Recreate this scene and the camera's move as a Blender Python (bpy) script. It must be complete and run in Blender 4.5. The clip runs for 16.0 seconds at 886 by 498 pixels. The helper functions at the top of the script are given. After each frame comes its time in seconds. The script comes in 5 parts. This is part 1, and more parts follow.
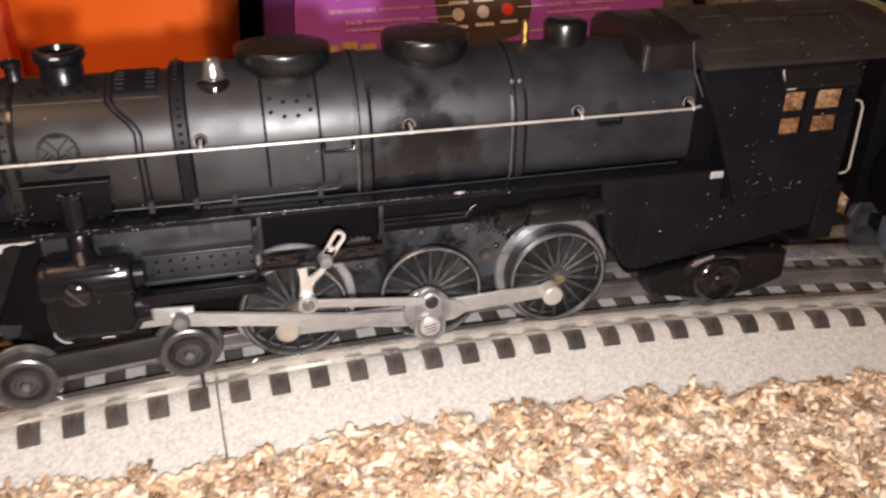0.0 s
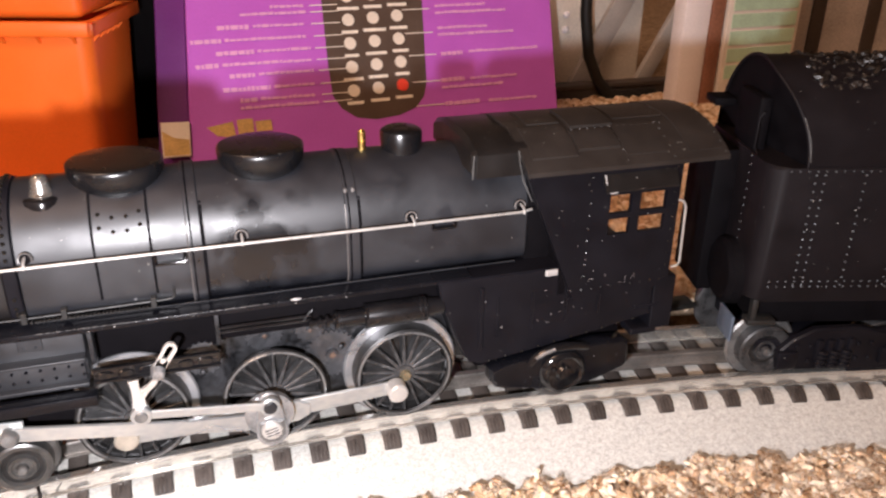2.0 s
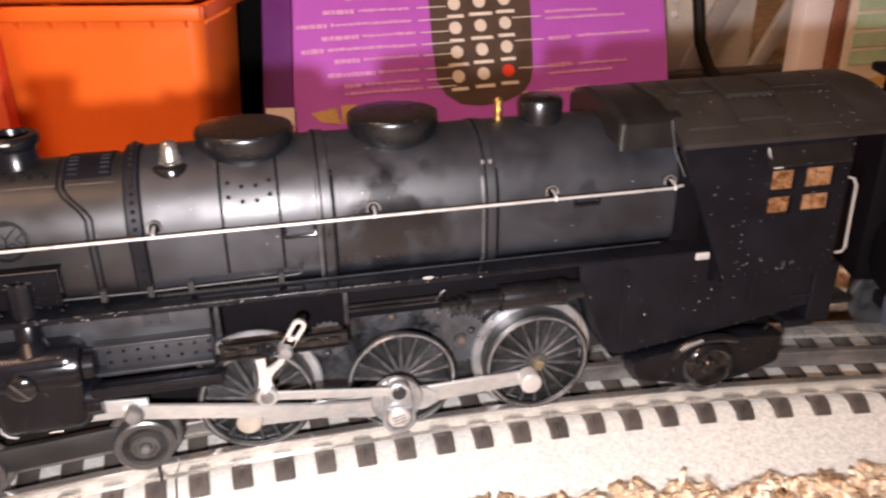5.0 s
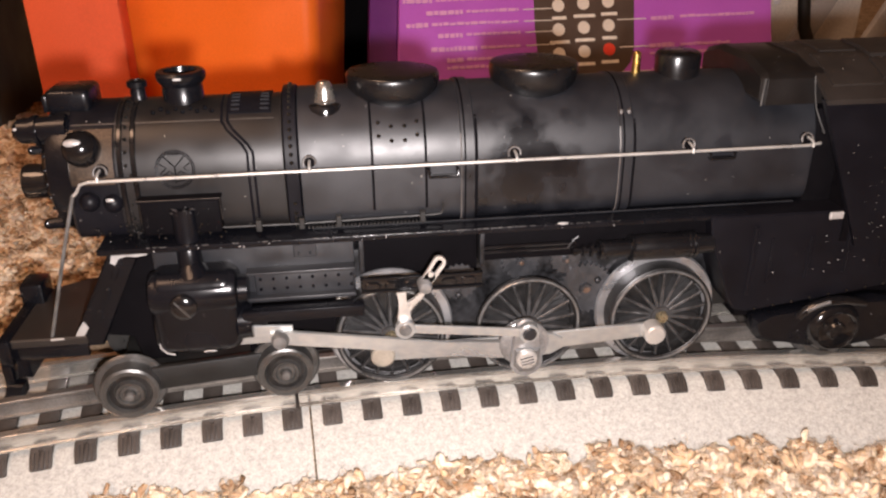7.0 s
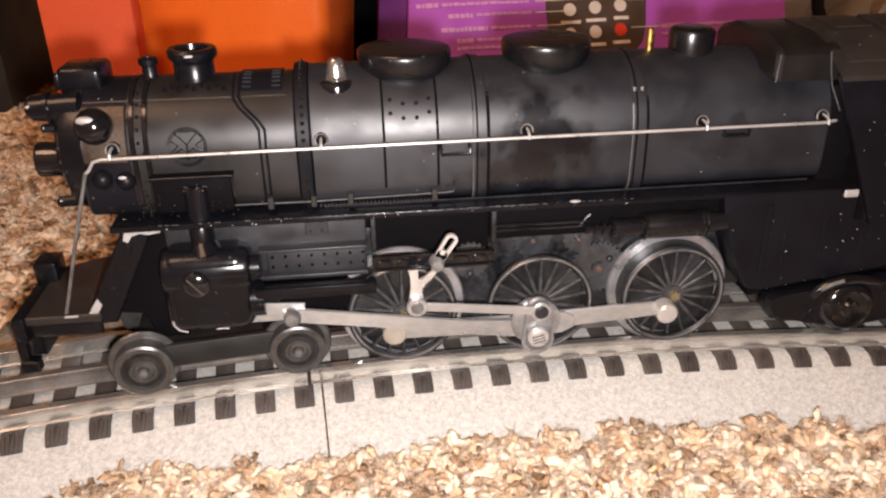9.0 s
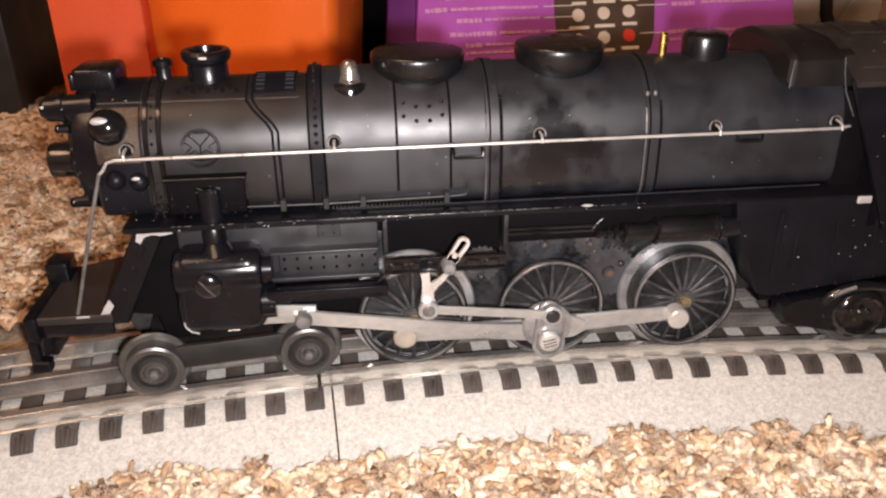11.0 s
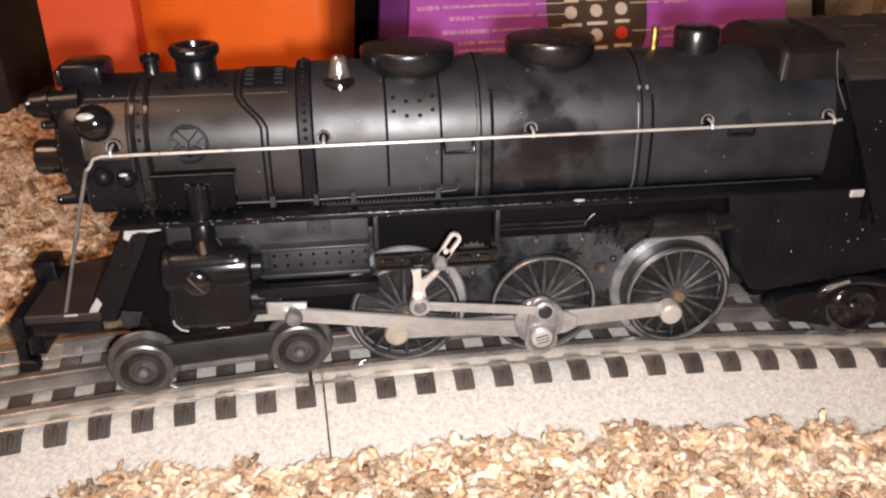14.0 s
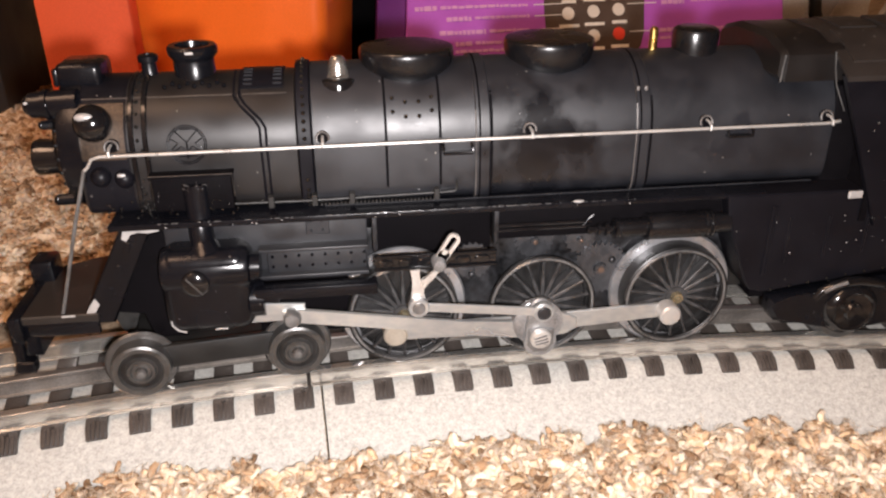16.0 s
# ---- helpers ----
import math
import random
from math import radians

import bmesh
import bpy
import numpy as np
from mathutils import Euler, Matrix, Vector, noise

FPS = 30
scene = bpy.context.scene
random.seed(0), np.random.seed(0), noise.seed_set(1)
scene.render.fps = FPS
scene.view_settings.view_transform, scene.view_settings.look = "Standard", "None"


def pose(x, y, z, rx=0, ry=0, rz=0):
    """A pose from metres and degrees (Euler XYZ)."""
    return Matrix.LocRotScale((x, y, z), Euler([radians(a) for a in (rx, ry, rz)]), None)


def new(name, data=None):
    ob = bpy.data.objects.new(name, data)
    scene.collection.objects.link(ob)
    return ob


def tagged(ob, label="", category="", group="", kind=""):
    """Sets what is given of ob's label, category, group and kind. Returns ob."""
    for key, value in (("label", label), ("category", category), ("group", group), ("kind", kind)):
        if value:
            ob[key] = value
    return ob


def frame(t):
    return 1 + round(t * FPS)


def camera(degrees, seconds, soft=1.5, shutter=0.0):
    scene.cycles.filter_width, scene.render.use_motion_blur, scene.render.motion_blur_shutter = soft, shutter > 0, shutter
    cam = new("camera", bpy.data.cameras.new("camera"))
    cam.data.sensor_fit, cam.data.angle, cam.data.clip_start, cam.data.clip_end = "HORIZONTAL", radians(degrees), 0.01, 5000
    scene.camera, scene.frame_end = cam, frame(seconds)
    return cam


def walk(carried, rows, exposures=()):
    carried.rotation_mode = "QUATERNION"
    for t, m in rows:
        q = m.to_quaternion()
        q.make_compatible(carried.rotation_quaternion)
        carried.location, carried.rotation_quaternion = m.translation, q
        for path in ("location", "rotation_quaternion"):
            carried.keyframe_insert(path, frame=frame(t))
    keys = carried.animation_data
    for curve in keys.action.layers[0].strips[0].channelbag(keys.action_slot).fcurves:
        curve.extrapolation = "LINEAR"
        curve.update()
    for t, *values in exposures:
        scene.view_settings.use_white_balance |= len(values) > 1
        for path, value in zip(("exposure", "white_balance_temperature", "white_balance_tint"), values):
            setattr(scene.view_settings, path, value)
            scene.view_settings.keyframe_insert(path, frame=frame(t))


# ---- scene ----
cam = camera(58.0, 16.0, soft=2.3, shutter=0.5)
PATH = [
    (0.0, -0.0414, -0.2246, 0.1431, 61.92, -0.08, -13.90),
    (0.5, -0.0303, -0.2220, 0.1445, 62.73, 0.48, -14.41),
    (1.0, -0.0331, -0.2228, 0.1447, 63.38, -0.48, -15.53),
    (1.5, -0.0289, -0.2275, 0.1479, 63.97, -0.90, -16.09),
    (2.0, -0.0107, -0.2312, 0.1612, 65.27, -0.83, -17.95),
    (2.5, -0.0098, -0.2290, 0.1602, 65.50, -0.81, -19.43),
    (3.0, -0.0092, -0.2303, 0.1618, 65.56, -1.46, -20.12),
    (3.5, -0.0101, -0.2282, 0.1598, 65.16, -1.52, -20.15),
    (4.0, -0.0128, -0.2249, 0.1584, 64.78, -1.58, -19.26),
    (4.5, -0.0152, -0.2223, 0.1555, 65.12, -0.14, -16.37),
    (5.0, -0.0235, -0.2141, 0.1479, 65.30, 0.68, -12.47),
    (5.2, -0.0266, -0.2150, 0.1464, 65.79, 0.86, -11.14),
    (7.3, -0.0459, -0.2231, 0.1376, 64.81, 0.44, -7.29),
    (7.5, -0.0455, -0.2228, 0.1373, 64.72, 0.49, -7.29),
    (8.0, -0.0453, -0.2225, 0.1371, 64.49, 0.67, -7.16),
    (8.5, -0.0451, -0.2223, 0.1361, 64.34, 0.73, -7.30),
    (9.0, -0.0463, -0.2233, 0.1366, 63.85, 0.68, -6.75),
    (11.5, -0.0486, -0.2231, 0.1356, 64.27, 0.40, -6.31),
    (12.0, -0.0478, -0.2231, 0.1351, 64.23, 0.49, -6.21),
    (12.5, -0.0478, -0.2230, 0.1349, 64.19, 0.54, -6.48),
    (13.0, -0.0475, -0.2226, 0.1345, 64.26, 0.64, -6.51),
    (13.5, -0.0471, -0.2228, 0.1344, 64.35, 0.53, -6.63),
    (14.0, -0.0475, -0.2224, 0.1342, 64.26, 0.51, -6.79),
    (14.5, -0.0478, -0.2221, 0.1343, 64.07, 0.49, -6.84),
    (15.0, -0.0482, -0.2219, 0.1340, 64.22, 0.48, -6.93),
    (15.5, -0.0484, -0.2215, 0.1338, 64.23, 0.47, -6.96),
    (16.0, -0.0482, -0.2219, 0.1342, 64.28, 0.35, -7.02),
]
GAIN = [(0.0, 0.04, 6600, 15), (1.5, 0.07, 6550, 16), (2.0, 0.59, 6300, 16), (2.5, 0.64, 6300, 15), (5.0, 0.60, 6500, 18), (7.5, 0.06, 6800, 18), (16.0, 0.09, 6600, 15)]
walk(cam, [(t, pose(x, y, z, rx, ry, rz)) for t, x, y, z, rx, ry, rz in PATH], GAIN)

# ---- light: the torch beside the lens lights a dim room ----
world = bpy.data.worlds.new("dim_room")
world.use_nodes = True
world.node_tree.nodes["Background"].inputs[0].default_value = (0.92, 0.86, 0.86, 1)
world.node_tree.nodes["Background"].inputs[1].default_value = 0.02
scene.world = world
torch_data = bpy.data.lights.new("torch", "AREA")
torch_data.energy, torch_data.color, torch_data.shape, torch_data.size = 1.36, (1.0, 0.98, 0.972), "DISK", 0.009
torch = new("torch", torch_data)
torch.matrix_world = pose(-0.041, -0.229, 0.127, 72, 0, -8)
ceiling_glow = bpy.data.lights.new("ceiling_lamp", "AREA")
ceiling_glow.energy, ceiling_glow.color, ceiling_glow.shape, ceiling_glow.size = 40.0, (1.0, 0.645, 0.42), "DISK", 1.3
lamp_light = new("ceiling_lamp_light", ceiling_glow)
lamp_light.location = (-1.3, -1.0, 2.28)

MM = 0.001


# ---- materials ----
def material(name, colour, rough=0.5, metal=0.0, spec=0.5, vary=0.15, scale=200.0, fine=1500.0, bump=0.05, rough_vary=0.1,
             second=None, island=0.0, thing=0.0, coat=0.0):
    """A surface with variation at two scales; island/thing: brightness change from piece to piece."""
    m = bpy.data.materials.new(name)
    m.use_nodes = True
    n, k = m.node_tree.nodes, m.node_tree.links
    b = n["Principled BSDF"]
    b.inputs["Metallic"].default_value = metal
    b.inputs["Specular IOR Level"].default_value = spec
    b.inputs["Coat Weight"].default_value = coat
    co = n.new("ShaderNodeTexCoord")
    big, small = n.new("ShaderNodeTexNoise"), n.new("ShaderNodeTexNoise")
    for t, s, d in ((big, scale, 5), (small, fine, 3)):
        t.inputs["Scale"].default_value, t.inputs["Detail"].default_value = s, d
        k.new(co.outputs["Object"], t.inputs["Vector"])
    add = n.new("ShaderNodeMath")
    add.operation = "ADD"
    k.new(big.outputs["Fac"], add.inputs[0]), k.new(small.outputs["Fac"], add.inputs[1])
    span = n.new("ShaderNodeMapRange")
    span.inputs["From Min"].default_value, span.inputs["From Max"].default_value = 0.7, 1.3
    k.new(add.outputs[0], span.inputs["Value"])
    mix = n.new("ShaderNodeMix")
    mix.data_type = "RGBA"
    c = Vector(colour)
    low = c * (1 - vary)
    high = Vector(second) if second else c * (1 + vary)
    mix.inputs["A"].default_value, mix.inputs["B"].default_value = (*low, 1), (*high, 1)
    k.new(span.outputs[0], mix.inputs["Factor"])
    last = mix.outputs["Result"]
    if island or thing:
        src = n.new("ShaderNodeNewGeometry").outputs["Random Per Island"] if island else n.new("ShaderNodeObjectInfo").outputs["Random"]
        amount = island or thing
        mr = n.new("ShaderNodeMapRange")
        mr.inputs["To Min"].default_value, mr.inputs["To Max"].default_value = 1 - amount, 1 + amount
        k.new(src, mr.inputs["Value"])
        hs = n.new("ShaderNodeHueSaturation")
        k.new(mr.outputs[0], hs.inputs["Value"]), k.new(last, hs.inputs["Color"])
        last = hs.outputs["Color"]
    k.new(last, b.inputs["Base Color"])
    rr = n.new("ShaderNodeMapRange")
    rr.inputs["From Min"].default_value, rr.inputs["From Max"].default_value = 0.3, 0.7
    rr.inputs["To Min"].default_value, rr.inputs["To Max"].default_value = max(rough - rough_vary, 0.03), min(rough + rough_vary, 1)
    k.new(big.outputs["Fac"], rr.inputs["Value"]), k.new(rr.outputs[0], b.inputs["Roughness"])
    if bump:
        bp = n.new("ShaderNodeBump")
        bp.inputs["Strength"].default_value, bp.inputs["Distance"].default_value = bump, 0.0004
        k.new(small.outputs["Fac"], bp.inputs["Height"]), k.new(bp.outputs[0], b.inputs["Normal"])
    return m


def dusty_paint(name, base, rough, dust, speck, spec=0.5):
    """Black paint with pale dust specks."""
    m = material(name, base, rough, 0.0, spec, 0.3, 90, 2500, 0.04, 0.08)
    n, k = m.node_tree.nodes, m.node_tree.links
    b = n["Principled BSDF"]
    co = n["Texture Coordinate"]
    vor = n.new("ShaderNodeTexVoronoi")
    vor.inputs["Scale"].default_value = speck
    k.new(co.outputs["Object"], vor.inputs["Vector"])
    ramp = n.new("ShaderNodeValToRGB")
    ramp.color_ramp.elements[0].position, ramp.color_ramp.elements[0].color = 0.05, (1, 1, 1, 1)
    ramp.color_ramp.elements[1].position, ramp.color_ramp.elements[1].color = 0.09, (0, 0, 0, 1)
    k.new(vor.outputs["Distance"], ramp.inputs[0])
    gate = n.new("ShaderNodeTexNoise")
    gate.inputs["Scale"].default_value = 60
    k.new(co.outputs["Object"], gate.inputs["Vector"])
    g2 = n.new("ShaderNodeMapRange")
    g2.inputs["From Min"].default_value, g2.inputs["From Max"].default_value = 0.55, 0.7
    k.new(gate.outputs["Fac"], g2.inputs["Value"])
    mul = n.new("ShaderNodeMath")
    mul.operation = "MULTIPLY"
    k.new(ramp.outputs[0], mul.inputs[0]), k.new(g2.outputs[0], mul.inputs[1])
    mix = n.new("ShaderNodeMix")
    mix.data_type = "RGBA"
    mix.inputs["B"].default_value = (dust, dust * 0.93, dust * 0.84, 1)
    k.new(b.inputs["Base Color"].links[0].from_socket, mix.inputs["A"])
    k.new(mul.outputs[0], mix.inputs["Factor"]), k.new(mix.outputs["Result"], b.inputs["Base Color"])
    return m


def oily_paint(name):
    """Satin black that has glossier, darker oil blotches."""
    m = dusty_paint(name, (0.0066, 0.0072, 0.0096), 0.46, 0.25, 350, 0.60)
    n, k = m.node_tree.nodes, m.node_tree.links
    b = n["Principled BSDF"]
    t = n.new("ShaderNodeTexNoise")
    t.inputs["Scale"].default_value, t.inputs["Detail"].default_value, t.inputs["Roughness"].default_value = 55, 6, 0.65
    k.new(n["Texture Coordinate"].outputs["Object"], t.inputs["Vector"])
    ramp = n.new("ShaderNodeValToRGB")
    ramp.color_ramp.elements[0].position, ramp.color_ramp.elements[1].position = 0.57, 0.64
    k.new(t.outputs["Fac"], ramp.inputs[0])
    mix = n.new("ShaderNodeMix")
    k.new(ramp.outputs[0], mix.inputs["Factor"])
    k.new(b.inputs["Roughness"].links[0].from_socket, mix.inputs["A"])
    mix.inputs["B"].default_value = 0.38
    k.new(mix.outputs["Result"], b.inputs["Roughness"])
    # one large spill of oil on the near flank
    far = n.new("ShaderNodeVectorMath")
    far.operation = "DISTANCE"
    far.inputs[1].default_value = (0.003, -0.018, 0.063)
    k.new(n["Texture Coordinate"].outputs["Object"], far.inputs[0])
    fray = n.new("ShaderNodeTexNoise")
    fray.inputs["Scale"].default_value, fray.inputs["Detail"].default_value = 130, 6
    k.new(n["Texture Coordinate"].outputs["Object"], fray.inputs["Vector"])
    edge = n.new("ShaderNodeMath")
    edge.operation, edge.inputs[1].default_value = "MULTIPLY_ADD", -0.042
    k.new(fray.outputs["Fac"], edge.inputs[0]), k.new(far.outputs["Value"], edge.inputs[2])
    spill = n.new("ShaderNodeMapRange")
    spill.inputs["From Min"].default_value, spill.inputs["From Max"].default_value = -0.013, -0.001
    spill.inputs["To Min"].default_value, spill.inputs["To Max"].default_value = 0.50, 1.0
    k.new(edge.outputs[0], spill.inputs["Value"])
    wet = n.new("ShaderNodeMath")
    wet.operation = "MULTIPLY"
    k.new(mix.outputs["Result"], wet.inputs[0]), k.new(spill.outputs[0], wet.inputs[1])
    k.new(wet.outputs[0], b.inputs["Roughness"])
    tint = n.new("ShaderNodeMix")
    tint.data_type, tint.blend_type = "RGBA", "MULTIPLY"
    tint.inputs["Factor"].default_value = 1.0
    k.new(b.inputs["Base Color"].links[0].from_socket, tint.inputs["A"]), k.new(spill.outputs[0], tint.inputs["B"])
    k.new(tint.outputs["Result"], b.inputs["Base Color"])
    return m


BOILER = oily_paint("oily_black_paint")
SMOKEBOX = dusty_paint("dust_dulled_smokebox", (0.0052, 0.0046, 0.0048), 0.42, 0.25, 350, 0.50)
BLACK = dusty_paint("black_paint", (0.0043, 0.0041, 0.0058), 0.42, 0.25, 350, 0.15)
SATIN = dusty_paint("satin_black_casting", (0.0034, 0.0036, 0.0050), 0.25, 0.15, 300, 0.31)
TENDERBLACK = dusty_paint("dull_tender_black", (0.0058, 0.0046, 0.0054), 0.55, 0.2, 350, 0.10)
# near-black for parts, and for shade put into the bulkhead and the gap
DEEPBLACK = material("deep_black_and_shade", (0.0026, 0.0022, 0.0028), 0.7, 0, 0.05, 0.3, 150, 1500, 0.1)
DUSTBLACK = dusty_paint("dusty_brown_black", (0.0165, 0.0132, 0.0115), 0.5, 0.3, 350, 0.3)
TURRET = dusty_paint("dusty_turret_black", (0.0066, 0.0055, 0.0052), 0.42, 0.3, 350, 0.3)
WET = material("wet_oil_black", (0.006, 0.006, 0.006), 0.1, 0, 1.0, 0.3, 150, 1500, 0.0, 0.03)
BRONZED = material("rubbed_bronze_black", (0.045, 0.030, 0.020), 0.42, 0.35, 0.5, 0.6, 90, 1800, 0.1, 0.1)
EDGEGREY = material("rubbed_edge_grey", (0.075, 0.068, 0.064), 0.45, 0.2, 0.5, 0.4, 200, 1500, 0.05)
RIVETGREY = material("dusty_rivet_and_highlight_grey", (0.032, 0.027, 0.024), 0.4, 0.1, 0.5, 0.5, 200, 1500, 0.05)
COPPER = material("copper_rivet", (0.19, 0.13, 0.10), 0.36, 0.75, 0.5, 0.25, 300, 2500, 0.05)
CREAMPIN = material("cream_worn_pin", (0.42, 0.38, 0.32), 0.4, 0.6, 0.5, 0.2, 300, 2500, 0.1)
DOME = dusty_paint("smooth_satin_black", (0.0038, 0.0038, 0.0046), 0.29, 0.15, 300, 0.5)
GLOSS = material("gloss_black_casting", (0.0045, 0.0045, 0.0052), 0.13, 0, 0.6, 0.3, 150, 1500, 0.03, 0.06)
FLATBLACK = material("flat_black", (0.008, 0.0075, 0.007), 0.55, 0, 0.4, 0.3, 150, 1500, 0.1)
FRAMEGREY = material("dark_grey_casting", (0.0125, 0.0133, 0.0156), 0.42, 0.0, 0.5, 0.25, 120, 1800, 0.08)
MOTOR = material("oil_stained_zinc_frame", (0.012, 0.0125, 0.014), 0.42, 0.4, 0.5, 0.9, 130, 700, 0.15, 0.15, second=(0.030, 0.031, 0.035))
GREYSTEEL = material("dull_grey_steel", (0.15, 0.148, 0.145), 0.42, 0.6, 0.5, 0.35, 250, 2500, 0.1)
STEEL = material("worn_bright_steel", (0.47, 0.50, 0.53), 0.31, 0.75, 0.5, 0.22, 60, 600, 0.04, 0.08, second=(0.54, 0.55, 0.53))
CRANKSTEEL = material("dull_bright_steel", (0.30, 0.305, 0.31), 0.36, 0.7, 0.5, 0.4, 200, 2500, 0.08, 0.08)
NICKEL = material("nickel_wire", (0.52, 0.505, 0.48), 0.34, 0.6, 0.5, 0.1, 200, 2500, 0.03)
BRIGHT = material("polished_nickel", (0.38, 0.36, 0.33), 0.24, 0.9, 0.5, 0.1, 200, 2500, 0.03)
BRASS = material("brass", (0.60, 0.42, 0.14), 0.28, 1.0, 0.5, 0.2, 300, 2500, 0.04)
TYRE = material("sintered_iron", (0.105, 0.103, 0.100), 0.36, 0.75, 0.5, 0.25, 250, 2500, 0.08)
FLANGE = material("polished_flange", (0.48, 0.485, 0.50), 0.34, 0.85, 0.5, 0.15, 200, 2500, 0.05)
TREAD = material("oily_tyre_and_shade", (0.014, 0.0135, 0.0135), 0.4, 0.3, 0.5, 0.5, 250, 2500, 0.08)
RIMEDGE = material("rubbed_rim_and_highlight", (0.20, 0.20, 0.20), 0.34, 0.7, 0.5, 0.6, 160, 2500, 0.1)
AXLEBRASS = material("dull_brass_axle", (0.34, 0.29, 0.19), 0.3, 0.8, 0.5, 0.3, 250, 2500, 0.08)
GEAR = material("oily_grey_gear", (0.068, 0.070, 0.076), 0.30, 0.6, 0.5, 0.35, 60, 500, 0.06)
SPOKE = material("blackened_wheel_casting", (0.040, 0.040, 0.041), 0.32, 0.3, 0.5, 0.7, 180, 2500, 0.08)
def brush(m, along):
    """Draws the surface's grain out along x, as wear from sliding."""
    n, k = m.node_tree.nodes, m.node_tree.links
    co = n["Texture Coordinate"].outputs["Object"]
    mp = n.new("ShaderNodeMapping")
    mp.inputs["Scale"].default_value = (along, 1, 1)
    for link in list(co.links):
        k.new(mp.outputs[0], link.to_socket)
    k.new(co, mp.inputs[0])
    return m


brush(STEEL, 0.45)
CHIPGLINT = material("bare_zinc_and_glint", (0.36, 0.35, 0.34), 0.45, 0.3, 0.5, 0.15, 400, 2500, 0.1)
RAIL = material("tinned_rail", (0.71, 0.69, 0.645), 0.17, 0.9, 0.5, 0.3, 120, 2000, 0.03, 0.10)
brush(RAIL, 0.3)
RAILDARK = material("blackened_rail", (0.26, 0.24, 0.22), 0.4, 0.8, 0.5, 0.3, 120, 2000, 0.05)
BALLAST = material("grey_moulded_ballast", (0.340, 0.334, 0.309), 0.75, 0, 0.3, 0.20, 700, 1700, 0.6, second=(0.464, 0.456, 0.424))
TIE = material("dark_brown_tie", (0.035, 0.028, 0.024), 0.55, 0, 0.4, 0.4, 300, 1500, 0.3, thing=0.25)
ORANGE = material("orange_plastic", (0.96, 0.178, 0.018), 0.42, 0, 0.5, 0.06, 25, 900, 0.02)
REDORANGE = material("red_orange_card", (0.82, 0.125, 0.045), 0.6, 0, 0.4, 0.08, 25, 900, 0.04)
PURPLE = material("purple_printed_card", (0.47, 0.112, 0.56), 0.38, 0, 0.5, 0.08, 30, 900, 0.02)
DEEPPURPLE = material("deep_purple_card", (0.13, 0.022, 0.17), 0.4, 0, 0.5, 0.1, 30, 900, 0.02)
PRINTPINK = material("pale_pink_print", (0.68, 0.34, 0.60), 0.5, 0, 0.4, 0.05, 50, 900, 0)
PRINTGREY = material("printed_remote_grey", (0.085, 0.058, 0.045), 0.45, 0, 0.5, 0.15, 60, 900, 0)
PRINTWHITE = material("printed_white", (0.72, 0.66, 0.58), 0.5, 0, 0.4, 0.08, 60, 900, 0)
PRINTRED = material("printed_red", (0.75, 0.06, 0.03), 0.5, 0, 0.4, 0.1, 60, 900, 0)
PRINTGOLD = material("printed_gold", (0.62, 0.42, 0.16), 0.4, 0.2, 0.5, 0.25, 120, 900, 0)
WHITEPANEL = material("off_white_panel", (0.88, 0.84, 0.86), 0.55, 0, 0.4, 0.08, 20, 600, 0.05)
BROWNWOOD = material("brown_wood", (0.26, 0.115, 0.07), 0.5, 0, 0.4, 0.3, 30, 400, 0.1)
BEIGE = material("beige_card", (0.77, 0.72, 0.64), 0.65, 0, 0.3, 0.15, 20, 500, 0.08)
GREENPRINT = material("green_print", (0.46, 0.64, 0.47), 0.55, 0, 0.4, 0.15, 40, 700, 0.02)
GREYDARK = material("dark_grey_plastic", (0.02, 0.018, 0.018), 0.45, 0, 0.5, 0.2, 40, 700, 0.05)
CRATE = material("grey_brown_crate", (0.42, 0.38, 0.35), 0.6, 0, 0.3, 0.3, 25, 500, 0.1)
GREYMID = material("mid_grey_plastic", (0.38, 0.36, 0.34), 0.45, 0, 0.5, 0.2, 40, 700, 0.05)
BLUEGREY = material("blue_grey_steel", (0.13, 0.165, 0.22), 0.35, 0.6, 0.5, 0.15, 200, 1500, 0.05)
COAL = material("black_coal", (0.014, 0.0110, 0.0092), 0.34, 0, 0.3, 0.4, 300, 1500, 0.3, island=0.4)
WALLPAINT = material("beige_wall_paint", (0.42, 0.36, 0.28), 0.8, 0, 0.3, 0.06, 6, 300, 0.1)
CEILPAINT = material("white_ceiling_paint", (0.72, 0.70, 0.66), 0.85, 0, 0.3, 0.05, 6, 300, 0.1)
BACKING = material("carpet_backing", (0.20, 0.13, 0.08), 0.95, 0, 0.1, 0.3, 160, 700, 1.0, second=(0.54, 0.41, 0.285))
DARKWOOD = material("dark_stained_wood", (0.055, 0.043, 0.038), 0.55, 0, 0.4, 0.3, 30, 400, 0.1)


